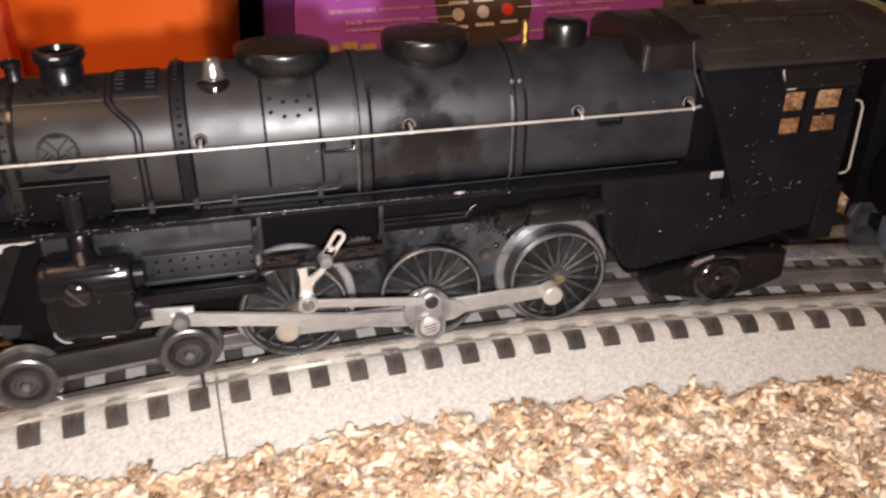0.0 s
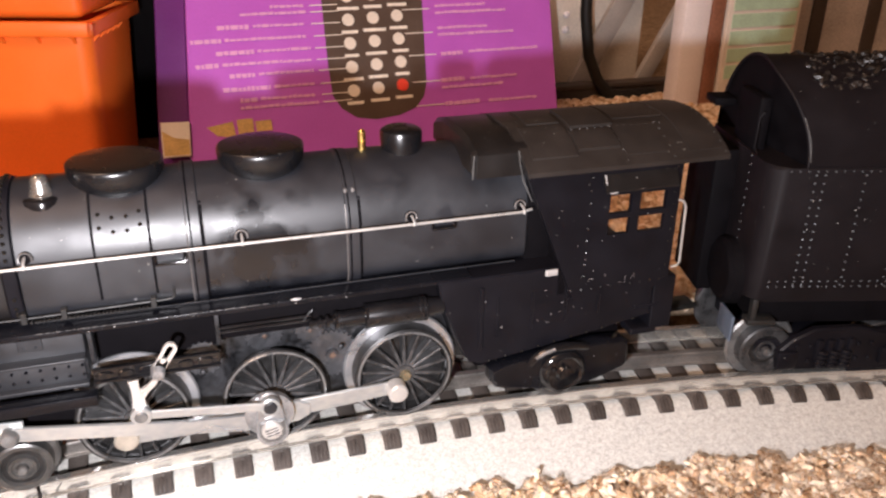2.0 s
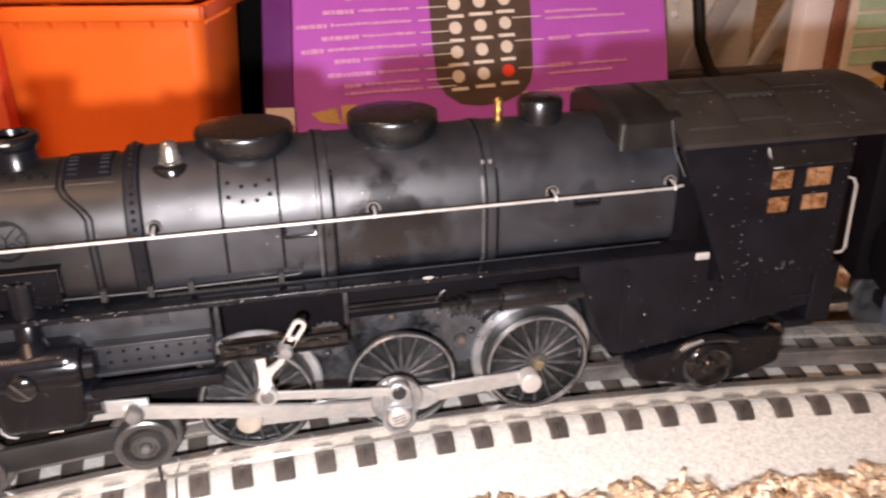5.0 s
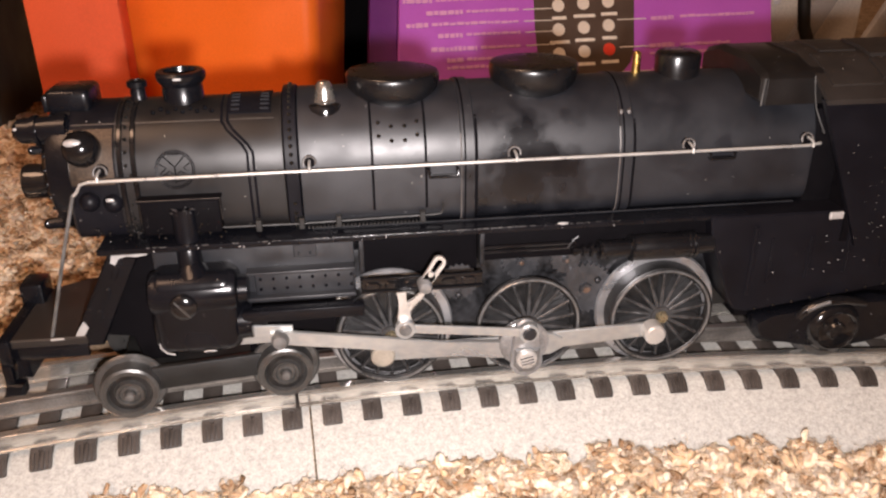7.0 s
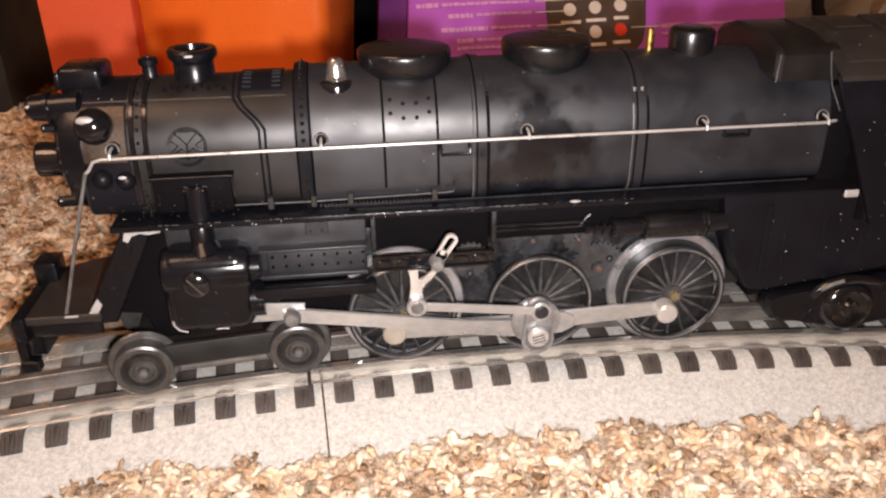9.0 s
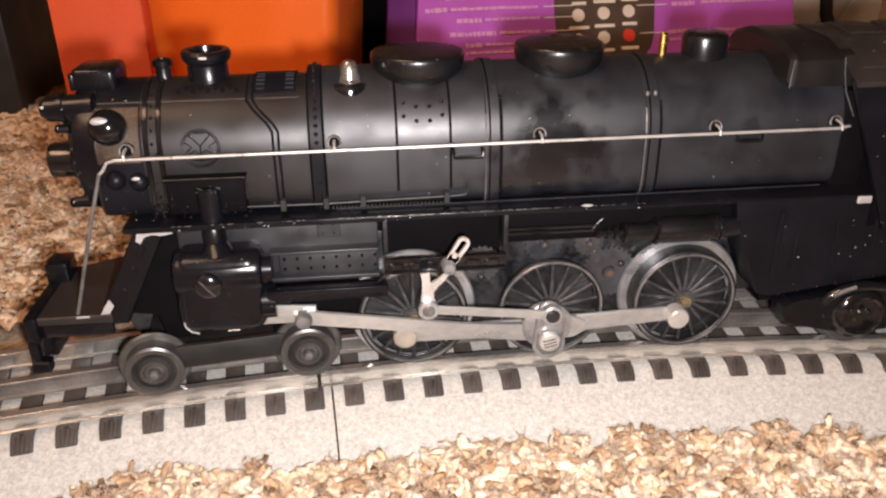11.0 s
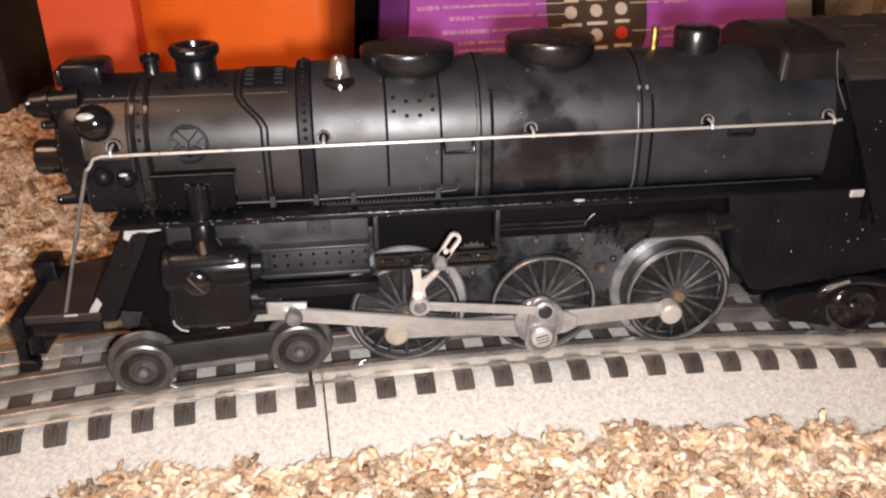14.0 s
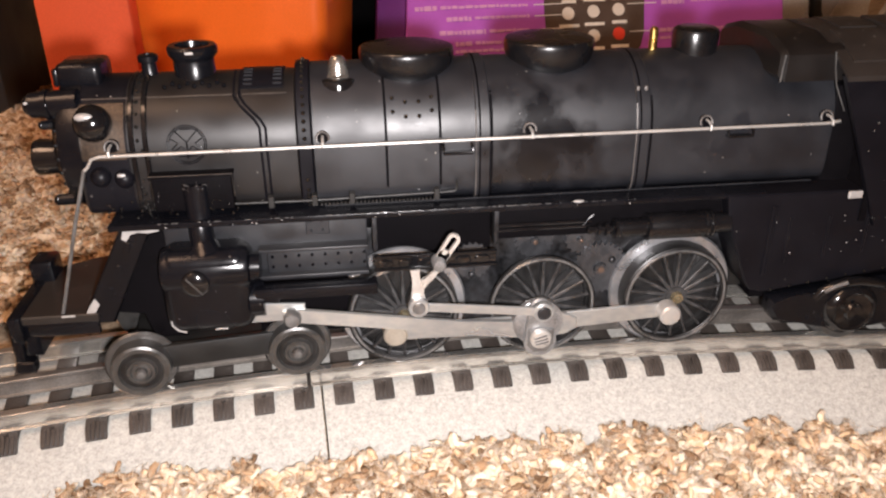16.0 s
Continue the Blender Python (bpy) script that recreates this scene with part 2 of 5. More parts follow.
def yarn(name):
    """Carpet yarn: each tuft takes one of four tones."""
    m = material(name, (0.4, 0.3, 0.2), 0.85, 0, 0.2, 0.2, 700, 2200, 1.0)
    n, k = m.node_tree.nodes, m.node_tree.links
    b = n["Principled BSDF"]
    ramp = n.new("ShaderNodeValToRGB")
    e = ramp.color_ramp.elements
    e[0].position, e[0].color = 0.0, (0.15, 0.092, 0.054, 1)
    e[1].position, e[1].color = 0.28, (0.56, 0.385, 0.245, 1)
    for p, c in ((0.5, (0.76, 0.63, 0.49, 1)), (0.64, (0.68, 0.54, 0.40, 1)), (0.78, (0.42, 0.27, 0.16, 1)), (1.0, (0.16, 0.10, 0.06, 1))):
        x = e.new(p)
        x.color = c
    tone = n.new("ShaderNodeAttribute")
    tone.attribute_name = "tone"
    k.new(tone.outputs["Fac"], ramp.inputs[0])
    mul = n.new("ShaderNodeMix")
    mul.data_type, mul.blend_type = "RGBA", "MULTIPLY"
    mul.inputs["Factor"].default_value = 0.4
    old = b.inputs["Base Color"].links[0].from_socket
    mix = old.node
    mix.inputs["A"].default_value, mix.inputs["B"].default_value = (0.50, 0.47, 0.43, 1), (1.3, 1.27, 1.22, 1)
    b.inputs["Subsurface Weight"].default_value, b.inputs["Subsurface Scale"].default_value = 0.6, 0.0018
    b.inputs["Subsurface Radius"].default_value = (1.0, 0.8, 0.6)
    b.inputs["Specular IOR Level"].default_value = 0.08
    k.new(ramp.outputs[0], mul.inputs["A"]), k.new(old, mul.inputs["B"])
    k.new(mul.outputs["Result"], b.inputs["Base Color"])
    return m


def glowing(name, colour, strength):
    m = material(name, colour, 0.4)
    b = m.node_tree.nodes["Principled BSDF"]
    b.inputs["Emission Color"].default_value, b.inputs["Emission Strength"].default_value = (*colour, 1), strength
    return m


LAMPGLASS = glowing("lit_warm_glass", (1.0, 0.64, 0.40), 3.0)
YARN = yarn("beige_flecked_yarn")


# ---- mesh helpers, all in millimetres ----
def part(name, bm, mat, parent=None, label="", at=(0, 0, 0), smooth=35, kind=""):
    """Links bm as one mesh object under parent, in parent's millimetres."""
    me = bpy.data.meshes.new(name)
    bmesh.ops.scale(bm, vec=(MM, MM, MM), verts=bm.verts)
    bmesh.ops.recalc_face_normals(bm, faces=bm.faces)
    bm.to_mesh(me)
    bm.free()
    finish(me, mat, smooth)
    ob = new(name, me)
    ob.location = Vector(at) * MM
    ob.parent = parent
    return tagged(ob, label, kind=kind)


def finish(me, mat, smooth=35):
    me.materials.append(mat)
    if smooth:
        me.polygons.foreach_set("use_smooth", [True] * len(me.polygons))
        me.set_sharp_from_angle(angle=radians(smooth))


def again(name, me, parent, at=(0, 0, 0), turn=(0, 0, 0)):
    """Another object on the same mesh."""
    ob = new(name, me)
    ob.matrix_basis = pose(*(Vector(at) * MM), *turn)
    ob.parent = parent
    return ob


def thing(name, label, category, group="", at=(0, 0, 0), turn=(0, 0, 0), kind=""):
    ob = new(name)
    ob.empty_display_size = 0.01
    ob.matrix_basis = pose(*(Vector(at) * MM), *turn)
    return tagged(ob, label, category, group, kind)


def B():
    return bmesh.new()


def box(bm, x0, x1, y0, y1, z0, z1, bevel=0.3, seg=2, m=None):
    r = bmesh.ops.create_cube(bm, size=1)
    vs = r["verts"]
    for v in vs:
        v.co = Vector((x0 + (v.co.x + 0.5) * (x1 - x0), y0 + (v.co.y + 0.5) * (y1 - y0), z0 + (v.co.z + 0.5) * (z1 - z0)))
    if bevel:
        es = list({e for v in vs for e in v.link_edges})
        r = bmesh.ops.bevel(bm, geom=es, offset=bevel, segments=seg, affect="EDGES", profile=0.5)
        vs = list({v for f in r["faces"] for v in f.verts} | {v for v in vs if v.is_valid})
    if m:
        bmesh.ops.transform(bm, matrix=m, verts=vs)
    return bm


def lathe(bm, profile, axis="y", at=(0, 0, 0), seg=32, squash=(1, 1), caps=(True, True)):
    """Turns a profile of (along, radius) about an axis through at."""
    rings = []
    for u, r in profile:
        ring = []
        for i in range(seg):
            a = 2 * math.pi * i / seg
            p, q = r * math.cos(a) * squash[0], r * math.sin(a) * squash[1]
            co = {"x": (u, p, q), "y": (p, u, q), "z": (p, q, u)}[axis]
            ring.append(bm.verts.new(Vector(co) + Vector(at)))
        rings.append(ring)
    for a, b in zip(rings, rings[1:]):
        for i in range(seg):
            bm.faces.new((a[i], a[(i + 1) % seg], b[(i + 1) % seg], b[i]))
    for ring, cap in zip((rings[0], rings[-1]), caps):
        if cap:
            bm.faces.new(ring)
    return bm


def rod(bm, p, q, r, r2=None, seg=12):
    p, q = Vector(p), Vector(q)
    w = (q - p).normalized()
    u = w.orthogonal().normalized()
    v = w.cross(u)
    rings = []
    for c, rad in ((p, r), (q, r if r2 is None else r2)):
        rings.append([bm.verts.new(c + rad * (math.cos(2 * math.pi * i / seg) * u + math.sin(2 * math.pi * i / seg) * v)) for i in range(seg)])
    a, b = rings
    for i in range(seg):
        bm.faces.new((a[i], a[(i + 1) % seg], b[(i + 1) % seg], b[i]))
    bm.faces.new(a), bm.faces.new(b)
    return bm


def tube(bm, pts, r, seg=10):
    """A bent wire through the points."""
    pts = [Vector(p) for p in pts]
    rings, u = [], None
    for i, p in enumerate(pts):
        w = (pts[min(i + 1, len(pts) - 1)] - pts[max(i - 1, 0)]).normalized()
        u = w.orthogonal().normalized() if u is None else (u - w * u.dot(w)).normalized()
        v = w.cross(u)
        rings.append([bm.verts.new(p + r * (math.cos(2 * math.pi * k / seg) * u + math.sin(2 * math.pi * k / seg) * v)) for k in range(seg)])
    for a, b in zip(rings, rings[1:]):
        for i in range(seg):
            bm.faces.new((a[i], a[(i + 1) % seg], b[(i + 1) % seg], b[i]))
    bm.faces.new(rings[0]), bm.faces.new(rings[-1])
    return bm


def ball(bm, at, r, seg=14, squash=(1, 1, 1)):
    bmesh.ops.create_uvsphere(bm, u_segments=seg, v_segments=seg // 2 + 1, radius=1,
                              matrix=Matrix.Translation(at) @ Matrix.Diagonal((r * squash[0], r * squash[1], r * squash[2], 1)))
    return bm


def slab(bm, poly, lo, hi, axis="y", bevel=0.0):
    """A flat outline (pairs) drawn out between lo and hi along an axis."""
    def co(p, u):
        return {"y": (p[0], u, p[1]), "x": (u, p[0], p[1]), "z": (p[0], p[1], u)}[axis]
    a = [bm.verts.new(co(p, lo)) for p in poly]
    b = [bm.verts.new(co(p, hi)) for p in poly]
    n = len(poly)
    fs = [bm.faces.new(a), bm.faces.new(b)]
    for i in range(n):
        bm.faces.new((a[i], a[(i + 1) % n], b[(i + 1) % n], b[i]))
    if bevel:
        es = [e for f in fs for e in f.edges]
        bmesh.ops.bevel(bm, geom=es, offset=bevel, segments=1, affect="EDGES")
    return bm


def arm(p, q, w0, w1, steps=8):
    """The outline of a flat link with round ends from p to q."""
    p, q = Vector(p), Vector(q)
    a = math.atan2(q.y - p.y, q.x - p.x)
    out = []
    for i in range(steps + 1):
        t = a + math.pi / 2 + math.pi * i / steps
        out.append((p.x + w0 * math.cos(t), p.y + w0 * math.sin(t)))
    for i in range(steps + 1):
        t = a - math.pi / 2 + math.pi * i / steps
        out.append((q.x + w1 * math.cos(t), q.y + w1 * math.sin(t)))
    return out


def dots(bm, places, r, squash=(1, 1, 1), seg=6):
    for p in places:
        ball(bm, p, r, seg, squash)
    return bm


# ---- the room's shell ----
def setting(name, bm, mat, label, category="", smooth=0):
    ob = part(name, bm, mat, None, label, smooth=smooth, kind="structure")
    if category:
        ob["category"] = category
    return ob


FLOOR_Z = -22.0
setting("floor", box(B(), -2000, 2200, -2000, 2200, FLOOR_Z - 60, FLOOR_Z, 0), BACKING, "beige flecked shag carpet over the whole floor", "carpet")
setting("wall_north", box(B(), -2000, 2200, 2200, 2300, FLOOR_Z, 2400, 0), WALLPAINT, "plain beige painted wall")
setting("wall_south", box(B(), -2000, 2200, -2100, -2000, FLOOR_Z, 2400, 0), WALLPAINT, "plain beige painted wall")
setting("wall_west", box(B(), -2100, -2000, -2000, 2200, FLOOR_Z, 2400, 0), WALLPAINT, "plain beige painted wall")
setting("wall_east", box(B(), 2200, 2300, -2000, 2200, FLOOR_Z, 2400, 0), WALLPAINT, "plain beige painted wall")
setting("ceiling", box(B(), -2000, 2200, -2000, 2200, 2400, 2500, 0), CEILPAINT, "plain white painted ceiling")
lamp = thing("ceiling_lamp", "round warm glass ceiling lamp", "lamp", at=(-1300, -1000, 2400))
part("canopy", lathe(B(), [(0, 160), (-25, 160), (-40, 120)], "z", (0, 0, 0), 32), CEILPAINT, lamp)
part("glass_bowl", lathe(B(), [(-40, 150), (-60, 140), (-80, 90), (-86, 20)], "z", (0, 0, 0), 32), LAMPGLASS, lamp)

# ---- track on its curve ----
R0, CX, CY = 914.4, 10.0, -914.9


def on_curve(angle, d, z=0.0):
    return Vector((CX + (R0 + d) * math.sin(angle), CY + (R0 + d) * math.cos(angle), z))


def sweep(bm, outline, a0, a1, step=0.012):
    n = max(2, int((a1 - a0) / step))
    rings = [[bm.verts.new(on_curve(a0 + (a1 - a0) * i / n, d, z)) for d, z in outline] for i in range(n + 1)]
    m = len(outline)
    for a, b in zip(rings, rings[1:]):
        for i in range(m):
            bm.faces.new((a[i], a[(i + 1) % m], b[(i + 1) % m], b[i]))
    bm.faces.new(rings[0]), bm.faces.new(rings[-1])
    return bm


ROADBED = [(-44.5, -21.5), (-44.2, -18.5), (-42.5, -17.2), (-26, -9.2), (-21, -7.0), (21, -7.0), (26, -9.2), (42.5, -17.2), (44.2, -18.5), (44.5, -21.5)]
JOINT, SEAM = -0.0829, -0.0789   # where the rails meet; where the roadbeds meet
TIE_STEP = 0.01343


def rail_outline(d, w=1.45):
    return [(d - 2.0, -5.2), (d - 2.0, -4.8), (d - 1.15, -4.6), (d - 1.15, -1.5), (d - w, -1.1), (d - w, -0.25), (d - w + 0.25, 0.0),
            (d + w - 0.25, 0.0), (d + w, -0.25), (d + w, -1.1), (d + 1.15, -1.5), (d + 1.15, -4.6), (d + 2.0, -4.8), (d + 2.0, -5.2)]


TIE_MESH = None


def tie_mesh():
    bm = B()
    top = [(-25.0, -10.4), (-25.0, -8.4), (-24.4, -7.6), (-22.2, -6.3), (-20, -5.4), (20, -5.4), (22.2, -6.3), (24.4, -7.6), (25.0, -8.4), (25.0, -10.4)]
    slab(bm, top, -2.9, 2.9, "x", 0.35)
    for k in (-1.8, -0.6, 0.6, 1.8):
        for e in (-1, 1):
            box(bm, k - 0.3, k + 0.3, e * 23.2 - 2.6, e * 23.2 + 2.6, -0.25, 0.25, 0, m=Matrix.Translation((0, e * 23.2, -6.75)) @ Matrix.Rotation(-e * 0.5, 4, "X") @ Matrix.Translation((0, -e * 23.2, 0)))
    bmesh.ops.scale(bm, vec=(MM, MM, MM), verts=bm.verts)
    bmesh.ops.recalc_face_normals(bm, faces=bm.faces)
    me = bpy.data.meshes.new("tie")
    bm.to_mesh(me)
    bm.free()
    finish(me, TIE, 35)
    return me


def tie_angle(n):
    """The ties sit closer on the section before the seam and spread wider towards the far joint."""
    return SEAM + TIE_STEP * (n * 0.957 if n < 0 else n if n < 13 else 13 + (n - 13) * 1.06)


def track_section(a0, a1, label):
    t = thing("track_section", label, "toy track", "track sections of the loop")
    part("roadbed", sweep(B(), ROADBED, SEAM if a0 == JOINT else a0, a1 if a0 == JOINT else SEAM - 0.0007), BALLAST, t, "speckled grey moulded ballast")
    for d, mat, word in ((-17.3, RAIL, "worn bright steel rail"), (0.0, RAILDARK, "darkened centre rail"), (17.3, RAIL, "worn bright steel rail")):
        part("rail", sweep(B(), rail_outline(d), a0 + 0.0003, a1 - 0.0003), mat, t, word)
    a0, a1 = (SEAM, a1) if a0 == JOINT else (a0, SEAM)
    k0 = math.ceil((a0 - SEAM) / TIE_STEP / 0.957 - 0.5)
    while tie_angle(k0 + 0.5) < a1 - 0.2 * TIE_STEP:
        ang = tie_angle(k0 + 0.5)
        if ang > a0 + 0.2 * TIE_STEP:
            p = on_curve(ang, 0)
            again("tie", TIE_MESH, t, p, (0, 0, -math.degrees(ang)))
        k0 += 1
    # spike heads holding the rail foot
    bm = B()
    k = math.ceil((a0 - SEAM) / TIE_STEP / 0.957 - 0.5)
    while tie_angle(k + 0.5) < a1 - 0.2 * TIE_STEP:
        ang = tie_angle(k + 0.5)
        if ang > a0 + 0.2 * TIE_STEP:
            for d in (-20.3, 20.3):
                q = on_curve(ang, d, -4.9)
                box(bm, q.x - 0.6, q.x + 0.6, q.y - 0.4, q.y + 0.4, -5.6, -4.9, 0.15, 1)
        k += 1
    part("spike_head", bm, TIE, t, kind="stuff")
    return t


TIE_MESH = tie_mesh()
track_section(JOINT, 0.42, "curved grey toy track section with dark ties on carpet")
track_section(-0.38, JOINT - 0.0006, "curved grey toy track section joined at a thin seam")


# ---- the locomotive ----
loco = thing("toy_locomotive", "black die-cast toy steam locomotive standing on the track", "model train")

A_W, Z_C = 17.8, 66.0   # half width and axis height of the boiler


def hull_point(x, ang, grow=0.0):
    """A point of the boiler's skin; ang 0 faces the near side, 90 straight up, below 0 the straight flank."""
    b = 18.0 if x < -62 else 19.6 + 0.012 * max(0.0, x - 28)
    a = A_W - (0.5 if x < -62 else 0.0)
    a, b = a + grow, b + grow
    t = radians(ang)
    c, s = math.cos(t), math.sin(t)
    if s >= 0:
        return Vector((x, -a * c, Z_C + b * s))
    e = 0.24
    return Vector((x, -a * math.copysign(abs(c) ** e, c), Z_C - (Z_C - 50.0 + grow) * abs(s) ** e))


def hull(bm, x0, x1, grow=0.0, seg=72, bevel=0.25):
    xs = [(x0, grow - bevel), (x0 + bevel, grow), (x1 - bevel, grow), (x1, grow - bevel)]
    rings = [[bm.verts.new(hull_point(x, 360.0 * i / seg - 180, g)) for i in range(seg)] for x, g in xs]
    for a, b in zip(rings, rings[1:]):
        for i in range(seg):
            bm.faces.new((a[i], a[(i + 1) % seg], b[(i + 1) % seg], b[i]))
    bm.faces.new(rings[0]), bm.faces.new(rings[-1])
    return bm


def strip(bm, x0, x1, a0, a1, grow, thick=0.4, n=24):
    """A curved plate lying on the boiler between two angles."""
    rows = []
    for i in range(n + 1):
        a = a0 + (a1 - a0) * i / n
        rows.append([bm.verts.new(hull_point(x, a, g)) for x, g in ((x0, grow - thick), (x0, grow), (x1, grow), (x1, grow - thick))])
    for a, b in zip(rows, rows[1:]):
        for i in range(4):
            bm.faces.new((a[i], a[(i + 1) % 4], b[(i + 1) % 4], b[i]))
    bm.faces.new(rows[0]), bm.faces.new(rows[-1])
    return bm


boiler = part("boiler", hull(B(), -58, 88), BOILER, loco, "satin black boiler with oily patches")
smokebox = part("smokebox", hull(B(), -118, -62), SMOKEBOX, loco, "satin black smokebox dulled by dust")
part("rivet_band", hull(B(), -61.8, -58.2, 0.5), BLACK, loco)
bm = B()
for k in range(38):
    p = hull_point(-60.0, -60 + 6.4 * k, 0.5)
    ball(bm, p, 0.62, 8)
part("band_rivet", bm, WET, loco, kind="stuff")
for x in (-14.6, 30.0):
    part("boiler_band", hull(B(), x, x + 4.0, 0.75), BOILER, loco)
# the front course of the smokebox, its ring and door
front = lathe(B(), [(-116.5, 18.4), (-120.2, 18.2), (-122.2, 17.4), (-122.9, 16.2), (-123.1, 14.5), (-124.6, 13.0), (-126.0, 9.5), (-126.6, 4.0)], "x", (0, 0, 66.0), 48)
part("smokebox_course", hull(B(), -117.5, -105.0, 0.12), BLACK, loco)
part("rubbed_patch", strip(B(), -117.0, -105.6, 0, 47, 0.3, 0.4), BRONZED, loco, "front course with rubbed bronze-brown paint")
front_part = part("smokebox_front", front, SATIN, loco, "black smokebox front with door and rivets")
bm = B()
for k in range(26):
    a = 2 * math.pi * k / 26
    ball(bm, (-123.3, 15.4 * math.cos(a), 66 + 15.4 * math.sin(a)), 0.6, 6)
part("front_rivet", bm, SATIN, front_part, kind="stuff")
for x in (-104.6, -101.2):
    part("smokebox_band", hull(B(), x, x + 1.4, 0.5), GLOSS, loco)
bm = B()
for k in range(18):
    ball(bm, hull_point(-102.4, -40 + 11 * k, 0.2), 0.55, 6)
part("band_rivet", bm, WET, loco, kind="stuff")
part("headlamp", lathe(B(), [(-123.5, 3.4), (-125.5, 3.6), (-126.2, 4.6), (-131.4, 4.9), (-132.4, 4.6), (-132.6, 3.8), (-131.6, 3.4), (-131.4, 0.5)], "x", (0, -4.5, 63.4), 24), GLOSS, loco, "round black headlamp housing on the smokebox door")
bm = B()
for dz, r in ((-10.5, 1.5), (10.5, 1.2)):
    rod(bm, (-127.5, -9, 63 + dz), (-122, -8, 63 + dz), r, r * 1.2, 10)
    ball(bm, (-127.5, -9, 63 + dz), r, 8)
part("door_latch", bm, SATIN, front_part)
# the block above the smokebox front and the things round it
bm = B()
box(bm, -122.8, -111.5, -6.5, 6.5, 82.0, 88.4, 1.6, 3)
box(bm, -123.6, -122.4, -6.0, -0.4, 82.6, 87.0, 0.3)
box(bm, -123.6, -122.4, 0.4, 6.0, 82.6, 87.0, 0.3)
part("feedwater_heater", bm, SATIN, loco, "black square-edged casting on top of the smokebox")
bm = B()
rod(bm, (-129.0, -9.5, 79.0), (-117.0, -9.5, 79.2), 3.3, 3.8, 18)
rod(bm, (-125.4, -9.5, 79.0), (-124.2, -9.5, 79.1), 4.0, 4.0, 18)
rod(bm, (-130.4, -9.5, 79.0), (-128.8, -9.5, 79.0), 2.2, 3.2, 18)
part("paint_chip_glint", ball(B(), (-129.2, -12.3, 80.2), 0.6, 8, (1.2, 0.5, 0.7)), CHIPGLINT, loco)
part("marker_lamp", bm, SATIN, loco, "black marker lamp pointing forwards")
bm = ball(B(), (-112.8, -16.0, 75.4), 4.8, 22)
part("air_tank", bm, GLOSS, loco, "glossy black ball with a worn silver spot")
part("paint_chip_glint", ball(B(), (-113.6, -19.0, 77.9), 2.3, 12, (1.1, 0.6, 0.5)), CHIPGLINT, loco, "bare metal where the paint wore off")
bm = ball(B(), (-112.6, -18.4, 61.8), 2.6, 16)
ball(bm, (-107, -17.4, 60.8), 2.6, 14)
part("valve_casting", bm, BLACK, loco)
part("paint_chip_glint", ball(B(), (-107.2, -19.6, 62.4), 0.9, 10, (1.3, 0.5, 0.6)), CHIPGLINT, loco)
# stack and little stack
stack = part("smokestack", lathe(B(), [(79, 7.6), (81.6, 6.6), (83.2, 5.5), (87.6, 5.3), (88.4, 5.9), (89.2, 6.5), (90.6, 6.6), (91.4, 6.1), (91.4, 4.5), (88.0, 3.9), (83.5, 3.5)], "z", (-88.6, 0, 0), 40), SATIN, loco, "flared black smokestack with an open top")
# pale box stands in for a small highlight on the stack's lip
part("paint_chip_glint", box(B(), -89.6, -87.4, -6.75, -6.3, 89.9, 90.6, 0.15, 1), CHIPGLINT, stack)
part("vent_pipe", lathe(B(), [(81, 2.9), (82.6, 2.1), (87.0, 1.9), (87.4, 2.6), (88.8, 2.6), (89.2, 2.0), (89.2, 1.2), (87, 1.0)], "z", (-100.4, 0, 0), 20), SATIN, loco)
bm = B()
for k in range(9):
    ball(bm, hull_point(-95.5 + 1.9 * k, 62 + (k % 2) * 4, 0.3), 0.7, 6)
part("stack_bolt", bm, SATIN, loco, kind="stuff")
# seams on the smokebox: a long raised line and the bent pipe
bm = B()
tube(bm, [hull_point(x, 52, 0.05) for x in (-116, -100, -90, -77.5)], 0.26, 6)
tube(bm, [hull_point(x, 52, 0.05) for x in (-75.5, -70, -64)], 0.26, 6)
# the raised line's highlight is put into its paler grey
part("seam", bm, RIVETGREY, loco)
bm = B()
for off in (0.0, 1.5):
    pts = [hull_point(-77.8 + off, 88, 0.1), hull_point(-77.8 + off, 70, 0.1), hull_point(-77.8 + off, 50, 0.1), hull_point(-76.2 + off, 41, 0.1), hull_point(-72.6 + off, 28, 0.1), hull_point(-71.4 + off, 21, 0.1)]
    pts += [hull_point(-71.4 + off, a, 0.1) for a in (14, 7, 0, -12, -40)]
    tube(bm, pts, 0.4, 6)
part("bent_pipe", bm, BLACK, loco)
bm = strip(B(), -76, -65, 58, 122, 0.5, 0.8)
for k in range(5):
    for x in (-74.2, -66.5):
        p = hull_point(x, 62 + 6 * k, 0.5)
        box(bm, p.x - 1.2, p.x + 1.2, p.y - 0.5, p.y + 0.5, p.z - 0.3, p.z + 0.4, 0.1, 1)
part("top_plate", bm, BLACK, loco)
# the round emblem
bm = B()
c = hull_point(-90.2, 10, 0.15)
tilt = Matrix.Translation(c) @ Matrix.Rotation(radians(-12), 4, "X")
for r in (5.0, 4.5):
    tube(bm, [tilt @ Vector((r * math.cos(a), 0, r * math.sin(a))) for a in np.linspace(0, 2 * math.pi, 33)], 0.16, 6)
